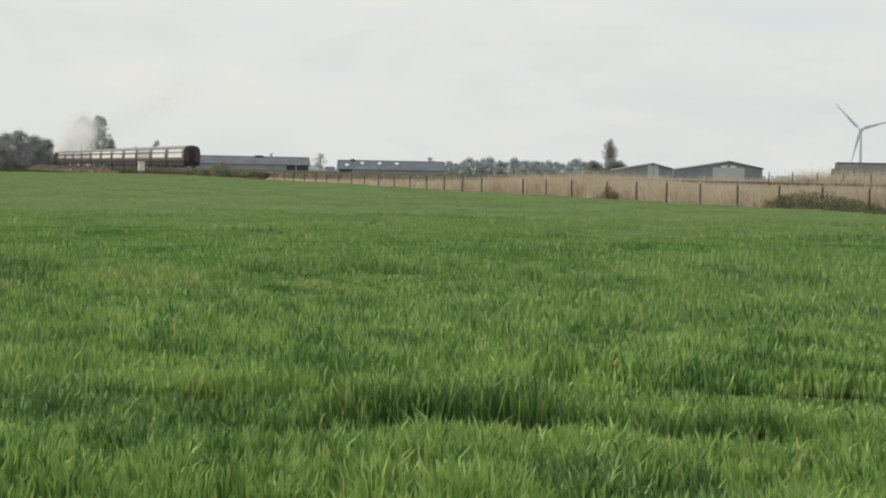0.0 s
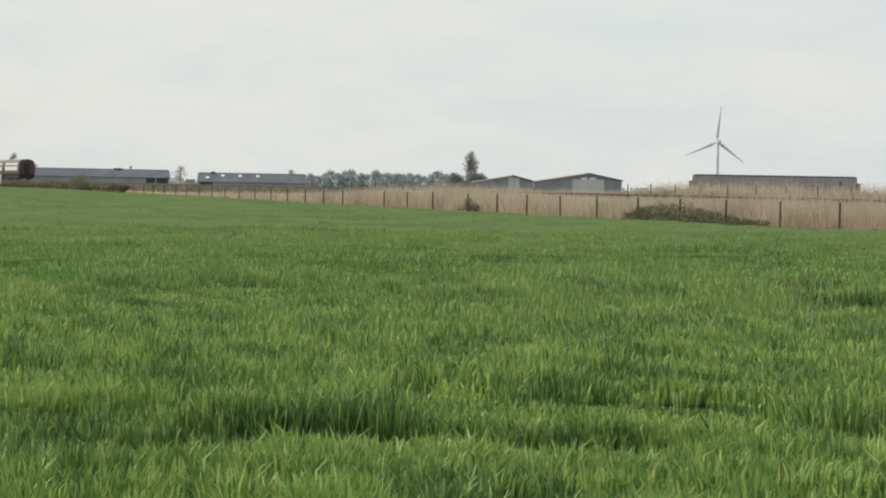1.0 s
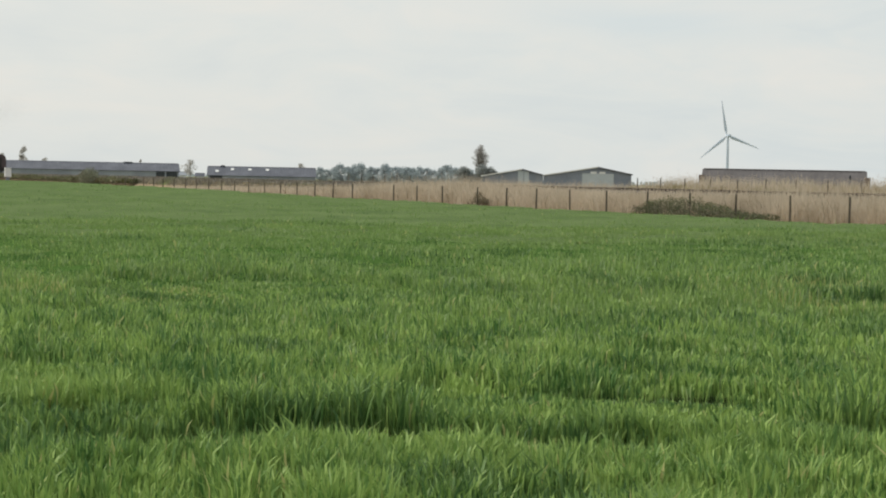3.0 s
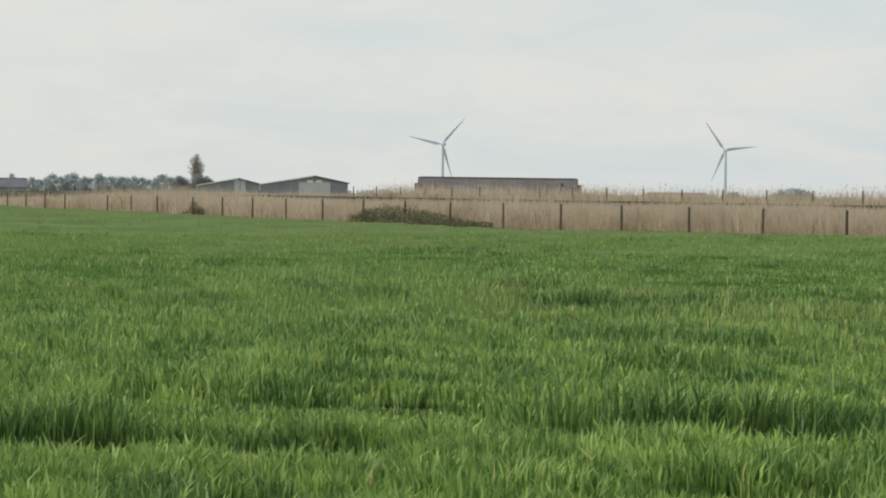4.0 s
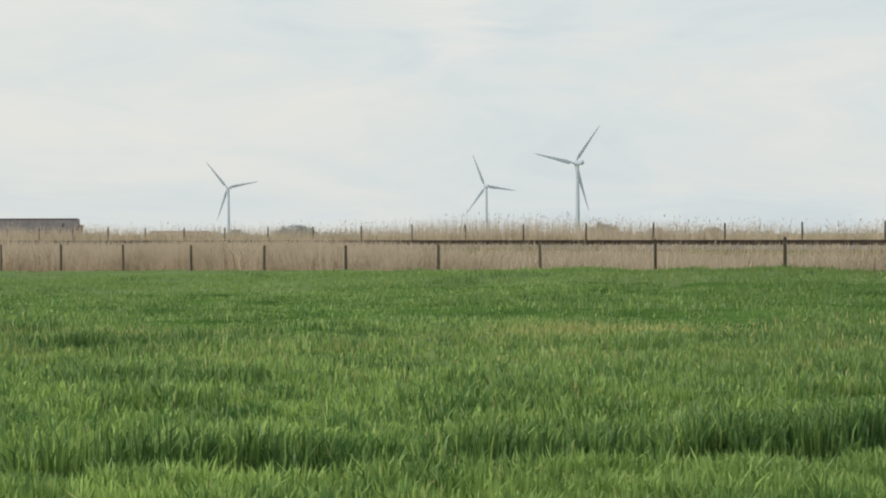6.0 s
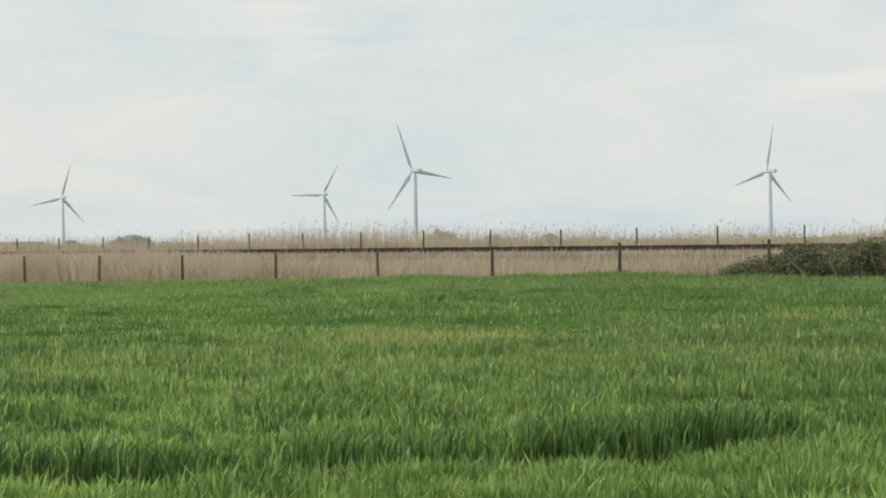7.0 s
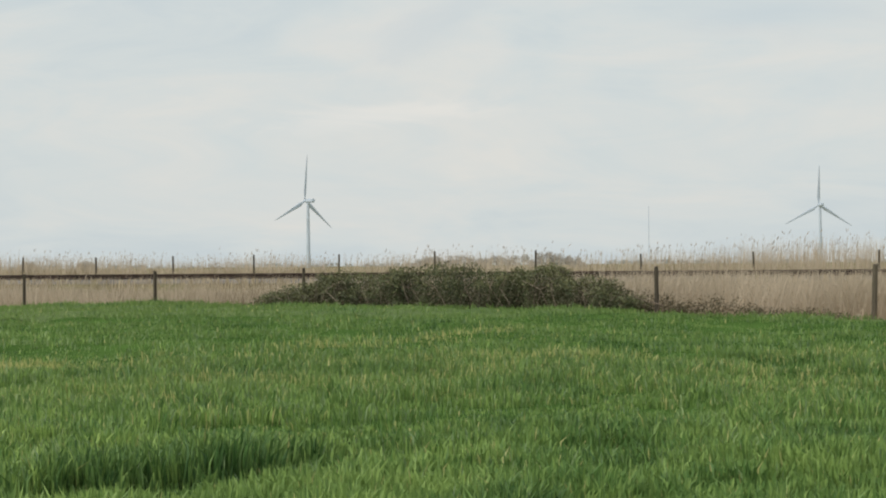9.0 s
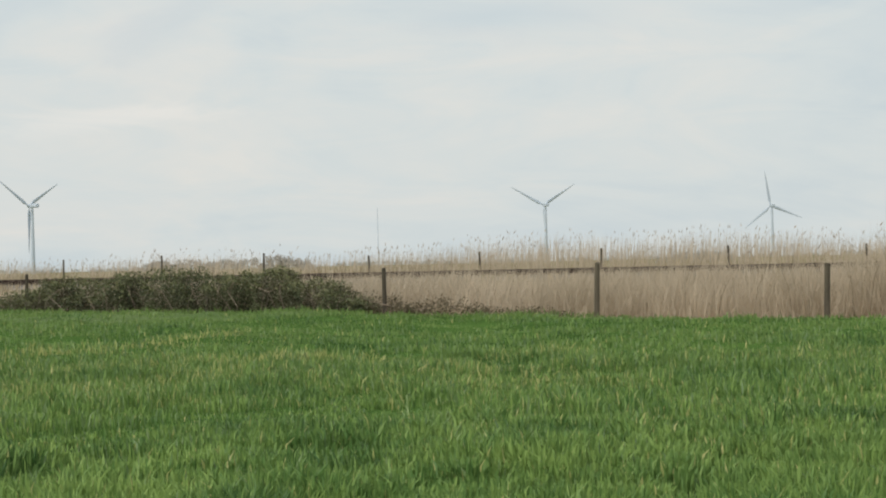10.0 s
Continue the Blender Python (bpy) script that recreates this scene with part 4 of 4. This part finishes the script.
    # low far clumps on the horizon
    for az, half, el, d, mat in ((21.7, 0.72, 0.27, 520, HAZY_WOODS), (20.0, 0.25, 0.14, 700, HAZY_WOODS), (30.5, 0.5, 0.30, 420, POPLAR), (32.0, 0.3, 0.16, 600, BARE), (33.6, 0.3, 0.16, 600, BARE),
                                 (43.9, 1.3, 0.24, 420, BARE), (46.3, 1.7, 0.31, 420, BARE), (58.8, 1.3, 0.12, 480, HAZY_WOODS)):
        x, y = polar(az, d)
        width, top = 2 * d * math.tan(radians(half)), above(el, d)
        rngk = np.random.RandomState(int(az * 10))
        ob = thing("thicket", pose(x, y, 0, 0, 0, -(az + START)), "low grey rounded thicket on the flat horizon", "bush")
        n = int(40 + width)
        u = rngk.uniform(-1, 1, n)
        hh = top * np.sqrt(np.clip(1.02 - u ** 2, 0, 1)) * rngk.uniform(0.35, 0.93, n)
        v, f = leaf_quads(rngk, np.stack([u * width / 2, rngk.uniform(-2, 2, n), hh], 1), 0.9, 100, 0.19)
        v[:, 2] = np.maximum(v[:, 2], 0.0)
        tagged(part("leaves", array_mesh("leaves", v, f, mat), mat, ob), kind="stuff")
    far = np.random.RandomState(77)
    hedge = thing("horizon_hedge", pose(0, 0, 0), "thin line of hedges and trees on the horizon, tinted blue-grey for haze", "hedge", kind="stuff")
    az = far.uniform(-16, 68, 900)
    d = 2600 + far.uniform(-200, 200, 900)
    a = np.radians(az + START)
    h = 5.0 * lattice_noise(az, az * 0, 0.8, 19) + far.uniform(0, 1.5, 900)
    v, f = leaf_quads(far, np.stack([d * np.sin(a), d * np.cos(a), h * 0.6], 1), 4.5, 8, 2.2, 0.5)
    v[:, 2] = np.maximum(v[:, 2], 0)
    tagged(part("leaves", array_mesh("leaves", v, f, HAZY_WOODS), HAZY_WOODS, hedge), kind="stuff")


build_trees()


# ---- farm buildings ----
def facing(az0, az1, d0, d1=None):
    """A set of axes whose x axis runs from one bearing to the other, and its length."""
    a, b = Vector((*polar(az0, d0), 0)), Vector((*polar(az1, d1 or d0), 0))
    v = b - a
    return pose(a.x, a.y, 0, 0, 0, math.degrees(math.atan2(v.y, v.x))), v.length


def long_shed(name, m, length, ridge, eave, deep, roof_mat, wall_mat, label):
    """A long shed with its eave side towards the field: walls with thickness, two roof slopes, a ridge cap."""
    ob = thing(name, m, label, "shed")
    for y0, y1 in ((0, 0.2), (deep - 0.2, deep)):
        part("side_wall", box(bmesh.new(), 0.2, y0, 0, length - 0.2, y1, eave), wall_mat, ob)
    gable = [(0, 0), (deep, 0), (deep, eave), (deep / 2, ridge - 0.12), (0, eave)]
    for x in (0.0, length - 0.2):
        bm = bmesh.new()
        a = [bm.verts.new((x, p, q)) for p, q in gable]
        b = [bm.verts.new((x + 0.2, p, q)) for p, q in gable]
        bm.faces.new(a), bm.faces.new(b[::-1])
        for i in range(5):
            bm.faces.new((a[i], b[i], b[(i + 1) % 5], a[(i + 1) % 5]))
        bmesh.ops.recalc_face_normals(bm, faces=bm.faces)
        part("gable_wall", bm, wall_mat, ob)
    slope = (ridge - eave) / (deep / 2)
    for s in (0, 1):
        y0, y1 = (-0.4, deep / 2) if s == 0 else (deep + 0.4, deep / 2)
        z0 = eave - 0.4 * slope
        bm = bmesh.new()
        ribs = max(int(length / 1.0), 4)
        lowr, topr = [], []
        for i in range(ribs * 2 + 1):
            x = -0.3 + (length + 0.6) * i / (ribs * 2)
            up = 0.05 * (i % 2)
            lowr.append((bm.verts.new((x, y0, z0 + up)), bm.verts.new((x, y0, z0 + up - 0.08))))
            topr.append((bm.verts.new((x, y1, ridge + up)), bm.verts.new((x, y1, ridge + up - 0.08))))
        for i in range(ribs * 2):
            bm.faces.new((lowr[i][0], lowr[i + 1][0], topr[i + 1][0], topr[i][0]))
            bm.faces.new((lowr[i][1], topr[i][1], topr[i + 1][1], lowr[i + 1][1]))
            bm.faces.new((lowr[i][0], lowr[i][1], lowr[i + 1][1], lowr[i + 1][0]))
        part("roof_slope", bm, roof_mat, ob)
    part("ridge_cap", extruded([(deep / 2 - 0.3, ridge - 0.02), (deep / 2 + 0.3, ridge - 0.02), (deep / 2 + 0.1, ridge + 0.12), (deep / 2 - 0.1, ridge + 0.12)], 0, length), roof_mat, ob,
         m=pose(0, 0, 0) @ Matrix(((0, 1, 0, 0), (1, 0, 0, 0), (0, 0, 1, 0), (0, 0, 0, 1))))
    return ob


def gable_barn(name, m, width, left, ridge_x, ridge, right, deep, label):
    """A barn with its gable towards the field."""
    ob = thing(name, m, label, "barn")
    prof = [(0, 0), (width, 0), (width, right), (ridge_x, ridge), (0, left)]
    part("gable_wall", extruded(prof, 0, 0.25), FIBRE, ob)
    part("gable_wall", extruded(prof, deep - 0.25, deep), FIBRE, ob)
    part("side_wall", box(bmesh.new(), 0, 0.25, 0, 0.2, deep - 0.25, left), CLAD, ob)
    part("side_wall", box(bmesh.new(), width - 0.2, 0.25, 0, width, deep - 0.25, right), CLAD, ob)
    # the left slope is coloured white for the sky it reflects
    for x0, z0, mat in ((-0.35, left - 0.08, WHITEP), (width + 0.35, right - 0.08, SLATE)):
        part("roof_slope", extruded([(x0, z0), (ridge_x, ridge + 0.02), (ridge_x, ridge + 0.26), (x0, z0 + 0.22)], -0.4, deep + 0.4), mat, ob)
    return ob


def build_farm():
    d = 610
    m, n = facing(-9.4, -3.87, d)
    ridge, eave = above(0.335, d), above(0.125, d)
    ob = long_shed("long_shed", m, n, ridge, eave, 14, SLATE, CLAD, "long low grey farm shed with a dark sheet roof")
    # flat dark panels on the wall paint the shade inside two bays
    for x0, x1 in ((n - 6.9, n - 4.3), (n - 3.8, n - 0.5)):
        part("open_bay", box(bmesh.new(), x0, -0.06, 0, x1, 0.0, eave - 0.25), DARKBAY, ob, "dark panel standing for a shaded open bay")
    bm = box(bmesh.new(), n - 16.5, 6.2, ridge - 0.1, n - 13.8, 7.8, ridge + 0.35, 0.1)
    part("roof_vent", bm, SLATE, ob)
    m, n = facing(-3.06, 0.0, d)
    ridge, eave = above(0.285, d), above(0.04, d)
    ob = long_shed("low_shed", m, n, ridge, eave, 14, SLATE, CLAD, "low grey shed with white rooflights in its dark roof")
    slope = math.degrees(math.atan2(ridge - eave, 7))
    for along, q in ((0.084, 0.42), (0.226, 0.66), (0.389, 0.66), (0.553, 0.66)):
        x = n * along
        part("rooflight", box(bmesh.new(), -0.5, -0.75, 0, 0.5, 0.75, 0.06), WHITEP, ob, "white rooflight", m=pose(x, 7 * q, eave + (ridge - eave) * q + 0.09, slope, 0, 0))
    part("roof_vent", box(bmesh.new(), n * 0.115, 6.3, ridge - 0.1, n * 0.155, 7.7, ridge + 0.4, 0.1), SLATE, ob)
    part("dark_door", box(bmesh.new(), 0.6, -0.06, 0, 4.4, 0.0, eave - 0.1), DARKBAY, ob)
    # two gabled barns
    d = 450
    m, n = facing(4.78, 6.52, d)
    ob = gable_barn("gabled_barn", m, n, above(0.15, d), n * 0.65, above(0.35, d), above(0.2, d), 30, "grey gabled barn with a pale full-height door")
    part("tall_door", box(bmesh.new(), n * 0.585, -0.08, 0, n * 0.765, 0.0, above(0.32, d)), GREENISH, ob, "pale green-grey sheeted door")
    part("door_post", box(bmesh.new(), n * 0.675, -0.13, 0, n * 0.685, -0.08, above(0.31, d)), FIBRE, ob)
    m, n = facing(6.53, 9.03, d)
    ob = gable_barn("gabled_barn", m, n, above(0.2, d), n * 0.615, above(0.45, d), above(0.265, d), 36, "wide grey gabled barn with pale upper cladding")
    part("pale_panel", box(bmesh.new(), n * 0.44, -0.08, 0, n * 0.80, 0.0, above(0.285, d)), GREENISH, ob, "pale green-grey cladding panel")
    for q in (0.535, 0.635):
        part("window", box(bmesh.new(), n * q, -0.1, above(0.28, d), n * (q + 0.07), 0.0, above(0.34, d)), WHITEP, ob, "white window strip")
    # long brown shed
    d = 350
    m, n = facing(11.06, 15.6, d)
    ridge, eave = above(0.485, d), above(0.02, d)
    ob = long_shed("brown_shed", m, n, ridge, eave, 9, BROWNROOF, BRICK, "long brown brick shed with a dark sheet roof")
    for x in (-0.75, n - 0.1):
        part("end_wall", extruded([(x, 0), (x + 0.85, 0), (x + 0.85, above(0.31, d)), (x, above(0.31, d))], 0.2, 7.5), BRICK, ob, "brown brick end buttress")
    part("chimney_pipe", rod(bmesh.new(), (n - 2.6, 2.2, eave + 0.5), (n - 2.6, 2.2, eave + 2.1), 0.16, 0.16), DARKBAY, ob)
    d = 330
    m, n = facing(17.62, 19.25, d)
    long_shed("low_outbuilding", m, n, above(0.11, d), 1.5, 5, BRICK, BRICK, "low flat brown outbuilding beyond the reeds")
    # small pale house and sheds in the gap
    d = 760
    m, n = facing(-3.85, -3.66, d)
    long_shed("small_house", m, n, 3.0, 1.9, 4, CLAD, WHITEP, "small white cottage between the farm sheds")
    m, n = facing(-3.4, -3.16, d)
    long_shed("small_house", m, n, 2.6, 1.6, 4, SLATE, WHITEP, "small white cottage between the farm sheds")
    # lineside cabinet
    ob = thing("lineside_cabinet", pose(50.2, 361, 0.0), "white metal equipment cabinet beside the railway", "cabinet")
    part("body", box(bmesh.new(), -0.55, -0.5, 0.7, 0.55, 0.5, 2.3, 0.04), WHITEP, ob)
    part("leg", box(bmesh.new(), -0.3, -0.3, -0.6, 0.3, 0.3, 0.7), FIBRE, ob)
    part("lid", box(bmesh.new(), -0.62, -0.57, 2.3, 0.62, 0.57, 2.38, 0.03), WHITEP, ob)
    x, y = polar(49.6, 800)
    ob = thing("radio_mast", pose(x, y, 0), "thin grey radio mast on the horizon", "mast")
    part("pole", rod(bmesh.new(), (0, 0, 0), (0, 0, above(1.62, 800)), 0.2, 0.1), TURBINE, ob)


build_farm()


# ---- wind turbines ----
HUB = 59.0
TURBINES = [  # bearing, hub elevation, axis bearing, blade angle at its time, degrees a second
    (11.73, 1.426, -6, -46.0, 0.0, -68.0),
    (19.78, 1.357, -2, -5.5, 3.5, -62.3),
    (27.15, 1.377, 4, -41.0, 4.5, -68.0),
    (29.76, 2.034, -8, -49.5, 5.5, -61.5),
    (39.85, 1.867, -6, -20.0, 7.5, -63.5),
    (54.40, 1.595, 34, 1.5, 9.0, -63.5),
    (60.81, 1.413, 40, -9.0, 10.0, -65.0),
]
ROTORS = []


def blade_mesh():
    bm = bmesh.new()
    stations = [(1.2, 0.9, 0.9, 0), (3.0, 1.1, 0.8, 6), (7.0, 3.0, 0.55, 12), (13, 2.5, 0.40, 8), (22, 1.8, 0.28, 4), (32, 1.1, 0.17, 2), (39, 0.6, 0.09, 0), (41.4, 0.15, 0.04, 0)]
    rings = []
    for z, chord, thick, twist in stations:
        ring = []
        for k in range(8):
            a = 2 * math.pi * k / 8
            px, py = math.cos(a) * chord * 0.6 - chord * 0.12, math.sin(a) * thick / 2
            t = radians(twist)
            ring.append(bm.verts.new((px * math.cos(t) - py * math.sin(t), px * math.sin(t) + py * math.cos(t), z)))
        rings.append(ring)
    for a, b in zip(rings, rings[1:]):
        for k in range(8):
            bm.faces.new((a[k], a[(k + 1) % 8], b[(k + 1) % 8], b[k]))
    bm.faces.new(rings[-1]), bm.faces.new(rings[0][::-1])
    for fc in bm.faces:
        fc.smooth = True
    me = bpy.data.meshes.new("blade")
    bm.to_mesh(me), bm.free()
    me.materials.append(TURBINE)
    return me


def build_turbines():
    blade = blade_mesh()
    for az, el, axis, start, when, rate in TURBINES:
        d = (HUB - EYE) / math.tan(radians(el))
        x, y = polar(az, d)
        ob = thing("wind_turbine", pose(x, y, 0, 0, 0, -(axis + START)), "tall pale grey three-bladed wind turbine turning slowly", "wind turbine", "wind farm")
        bm = bmesh.new()
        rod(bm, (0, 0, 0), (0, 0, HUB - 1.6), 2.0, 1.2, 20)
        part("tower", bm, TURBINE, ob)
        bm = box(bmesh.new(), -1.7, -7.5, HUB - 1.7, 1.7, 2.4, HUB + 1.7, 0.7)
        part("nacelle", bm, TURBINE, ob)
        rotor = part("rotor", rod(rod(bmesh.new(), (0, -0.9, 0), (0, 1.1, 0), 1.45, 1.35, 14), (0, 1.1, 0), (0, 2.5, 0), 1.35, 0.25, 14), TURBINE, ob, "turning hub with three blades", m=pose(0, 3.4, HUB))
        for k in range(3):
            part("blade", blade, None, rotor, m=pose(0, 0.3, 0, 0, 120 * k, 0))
        ROTORS.append((rotor, start, when, rate))


build_turbines()


# ---- train ----
TRAIN_X, TAIL_Y, SPEED = 57.52, 350.0, 25.7
TRAIN = []


def wheel_set(parent, y, radius=0.46):
    for x in (-0.72, 0.72):
        bm = bmesh.new()
        rod(bm, (x - 0.065, y, radius), (x + 0.065, y, radius), radius, radius, 18)
        part("wheel", bm, UNDER, parent)


def coach(upper_mat, label):
    ob = thing("railway_coach", pose(0, 0, 0), label, "railway coach", "train coaches")
    n = 19.6
    side = [(-1.38, 1.05), (1.38, 1.05), (1.42, 1.35), (1.42, 1.74), (-1.42, 1.74), (-1.42, 1.35)]
    part("lower_body", extruded(side, 0, n), MAROON, ob, "maroon lower panels")
    upper = [(-1.42, 1.74), (1.42, 1.74), (1.38, 2.7), (1.30, 3.06), (-1.30, 3.06), (-1.38, 2.7)]
    part("upper_body", extruded(upper, 1.9, n - 1.9), upper_mat, ob, "pale upper panels")
    # dark end bands paint the shaded gaps between coaches wider
    for y0, y1 in ((0.06, 1.9), (n - 1.9, n - 0.06)):
        part("vestibule", extruded(upper, y0, y1), MAROON, ob, "dark maroon end band painted as the coach gap")
    roof = [(-1.32, 3.06)] + [(-1.32 * math.cos(t), 3.06 + 0.66 * math.sin(t)) for t in [k * math.pi / 12 for k in range(1, 12)]] + [(1.32, 3.06)]
    part("roof", extruded(roof, 0.02, n - 0.02), ROOFP, ob, "grey curved roof")
    for k in range(7):
        for x in (-1.43, 1.40):
            y = 2.2 + k * 2.3
            part("window", box(bmesh.new(), x - 0.01, y, 2.42, x + 0.04, y + 1.35, 2.76, 0.02), PANE, ob)
    for y0, y1 in ((-0.05, 0.06), (n - 0.06, n + 0.05)):
        end = [(-1.40, 1.05), (1.40, 1.05), (1.43, 2.1), (1.32, 3.05)] + [(1.30 * math.cos(t), 3.06 + 0.62 * math.sin(t)) for t in [k * math.pi / 8 for k in range(1, 8)]] + [(-1.32, 3.05), (-1.43, 2.1)]
        part("end_panel", extruded(end, y0, y1), MAROON, ob, "dark maroon end")
        part("gangway", box(bmesh.new(), -0.5, y0 - 0.2 if y0 < 1 else y0, 1.15, 0.5, y1 if y0 < 1 else y1 + 0.2, 3.1, 0.04), UNDER, ob)
    part("underframe", box(bmesh.new(), -1.3, 0.1, 0.42, 1.3, n - 0.1, 1.05), UNDER, ob)
    for y in (2.8, n - 2.8):
        bogie = part("bogie", box(bmesh.new(), -1.05, y - 1.7, 0.35, 1.05, y + 1.7, 0.72, 0.05), UNDER, ob)
        for dy in (-1.25, 1.25):
            wheel_set(bogie, y + dy)
    return ob


def engine():
    ob = thing("steam_locomotive", pose(0, 0, 0), "black steam locomotive hauling the train", "locomotive")
    part("frame", box(bmesh.new(), -1.2, 0.2, 0.85, 1.2, 12.2, 1.25, 0.05), ENGINE, ob)
    part("boiler", rod(bmesh.new(), (0, 2.6, 2.45), (0, 10.4, 2.4), 0.95, 0.85, 20), ENGINE, ob)
    part("smokebox", rod(bmesh.new(), (0, 10.4, 2.4), (0, 12.0, 2.4), 0.9, 0.9, 20), ENGINE, ob)
    part("chimney", rod(bmesh.new(), (0, 11.2, 3.2), (0, 11.2, 3.9), 0.32, 0.4, 14), ENGINE, ob)
    part("dome", rod(bmesh.new(), (0, 7.0, 3.2), (0, 7.0, 3.7), 0.45, 0.3, 14), ENGINE, ob)
    cab = [(-1.35, 1.25), (1.35, 1.25), (1.35, 3.1)] + [(1.35 * math.cos(t), 3.1 + 0.6 * math.sin(t)) for t in [k * math.pi / 8 for k in range(1, 8)]] + [(-1.35, 3.1)]
    part("cab", extruded(cab, 0.3, 2.6), ENGINE, ob)
    for y in (3.2, 5.4, 7.6):
        wheel_set(ob, y, 0.92)
    for y in (9.6, 11.4):
        wheel_set(ob, y, 0.48)
    part("buffer_beam", box(bmesh.new(), -1.25, 12.2, 0.85, 1.25, 12.4, 1.3), MAROON, ob)
    return ob


def tender():
    ob = thing("coal_tender", pose(0, 0, 0), "black coal tender coupled behind the locomotive", "tender")
    part("tank", box(bmesh.new(), -1.3, 0.1, 1.05, 1.3, 7.6, 2.9, 0.12), ENGINE, ob)
    bm = bmesh.new()
    bmesh.ops.create_icosphere(bm, subdivisions=2, radius=1.0, matrix=pose(0, 4.2, 2.85) @ Matrix.Diagonal((1.0, 3.0, 0.55, 1)))
    part("coal", bm, UNDER, ob)
    for y in (1.4, 3.8, 6.2):
        wheel_set(ob, y, 0.6)
    return ob


def build_train():
    bright = coach(CREAM, "cream and maroon railway coach with a grey roof")
    dull = coach(DULLCREAM, "dull grey and maroon railway coach with a grey roof")
    for first in (bright, dull):
        for child in first.children_recursive:
            child.data.transform(Matrix.Diagonal((1.06, 1, 1.08, 1)))
    TRAIN.extend([(bright, 0.0), (dull, 2 * 20.3)])
    for k in (1, 3, 4, 5, 6, 7, 8, 9, 10):
        # the front coaches take the dull paint to stand for haze
        TRAIN.append((copy_thing(dull if k > 6 else bright, pose(0, 0, 0)), 20.3 * k))
    TRAIN.append((tender(), 223.5))
    TRAIN.append((engine(), 231.5))
    rng = np.random.RandomState(51)
    plume = thing("steam_plume", pose(0, 0, 0), "white steam billowing back over the train", "steam")
    n = 140000
    q = rng.rand(n) ** 1.15
    lump = rng.normal(0, 1, (26, 3))
    which = np.minimum((q * 26).astype(int), 25)
    c = np.stack([0.5 + (0.3 + 1.6 * q) * rng.normal(0, 1, n), -78 * q + 4 * lump[which, 1] + rng.normal(0, 3, n),
                  4.6 + 6.0 * q ** 0.75 + (0.25 + 0.9 * q) * lump[which, 2] + (0.35 + 1.5 * q) * rng.normal(0, 1, n)], 1)
    c[:, 2] = np.maximum(c[:, 2], 4.2)
    v, f = leaf_quads(rng, c, 0.2, 1, 0.105)
    tagged(part("vapour", array_mesh("vapour", v, f[:, :3], STEAM), STEAM, plume), kind="stuff")
    TRAIN.append((plume, 243.0))
    trail = thing("smoke_trail", pose(0, 0, 0), "thin grey smoke drifting up behind the engine", "smoke")
    n = 30000
    q = rng.rand(n)
    c = np.stack([2 + 12 * q + rng.normal(0, 2, n), -60 - 90 * q + rng.normal(0, 9, n), 9 + 9 * q + rng.normal(0, 2.0, n)], 1)
    v, f = leaf_quads(rng, c, 0.3, 1, 0.036)
    tagged(part("haze", array_mesh("haze", v, f[:, :3], SMOKE), SMOKE, trail), kind="stuff")
    TRAIN.append((trail, 243.0))


build_train()


# ---- what moves ----
def motions():
    for ob, ahead in TRAIN:
        base = 0.0 if ob.name.startswith(("steam_plume", "smoke_trail")) else RAIL_TOP
        pace = 20.0 if ob.name.startswith("smoke_trail") else SPEED
        walk(ob, [(t, pose(TRAIN_X, TAIL_Y + ahead + pace * t, base)) for t in range(11)])
    for rotor, start, when, rate in ROTORS:
        walk(rotor, [(t, pose(0, 3.4, HUB, 0, start + rate * (t - when), 0)) for t in range(11)])


motions()
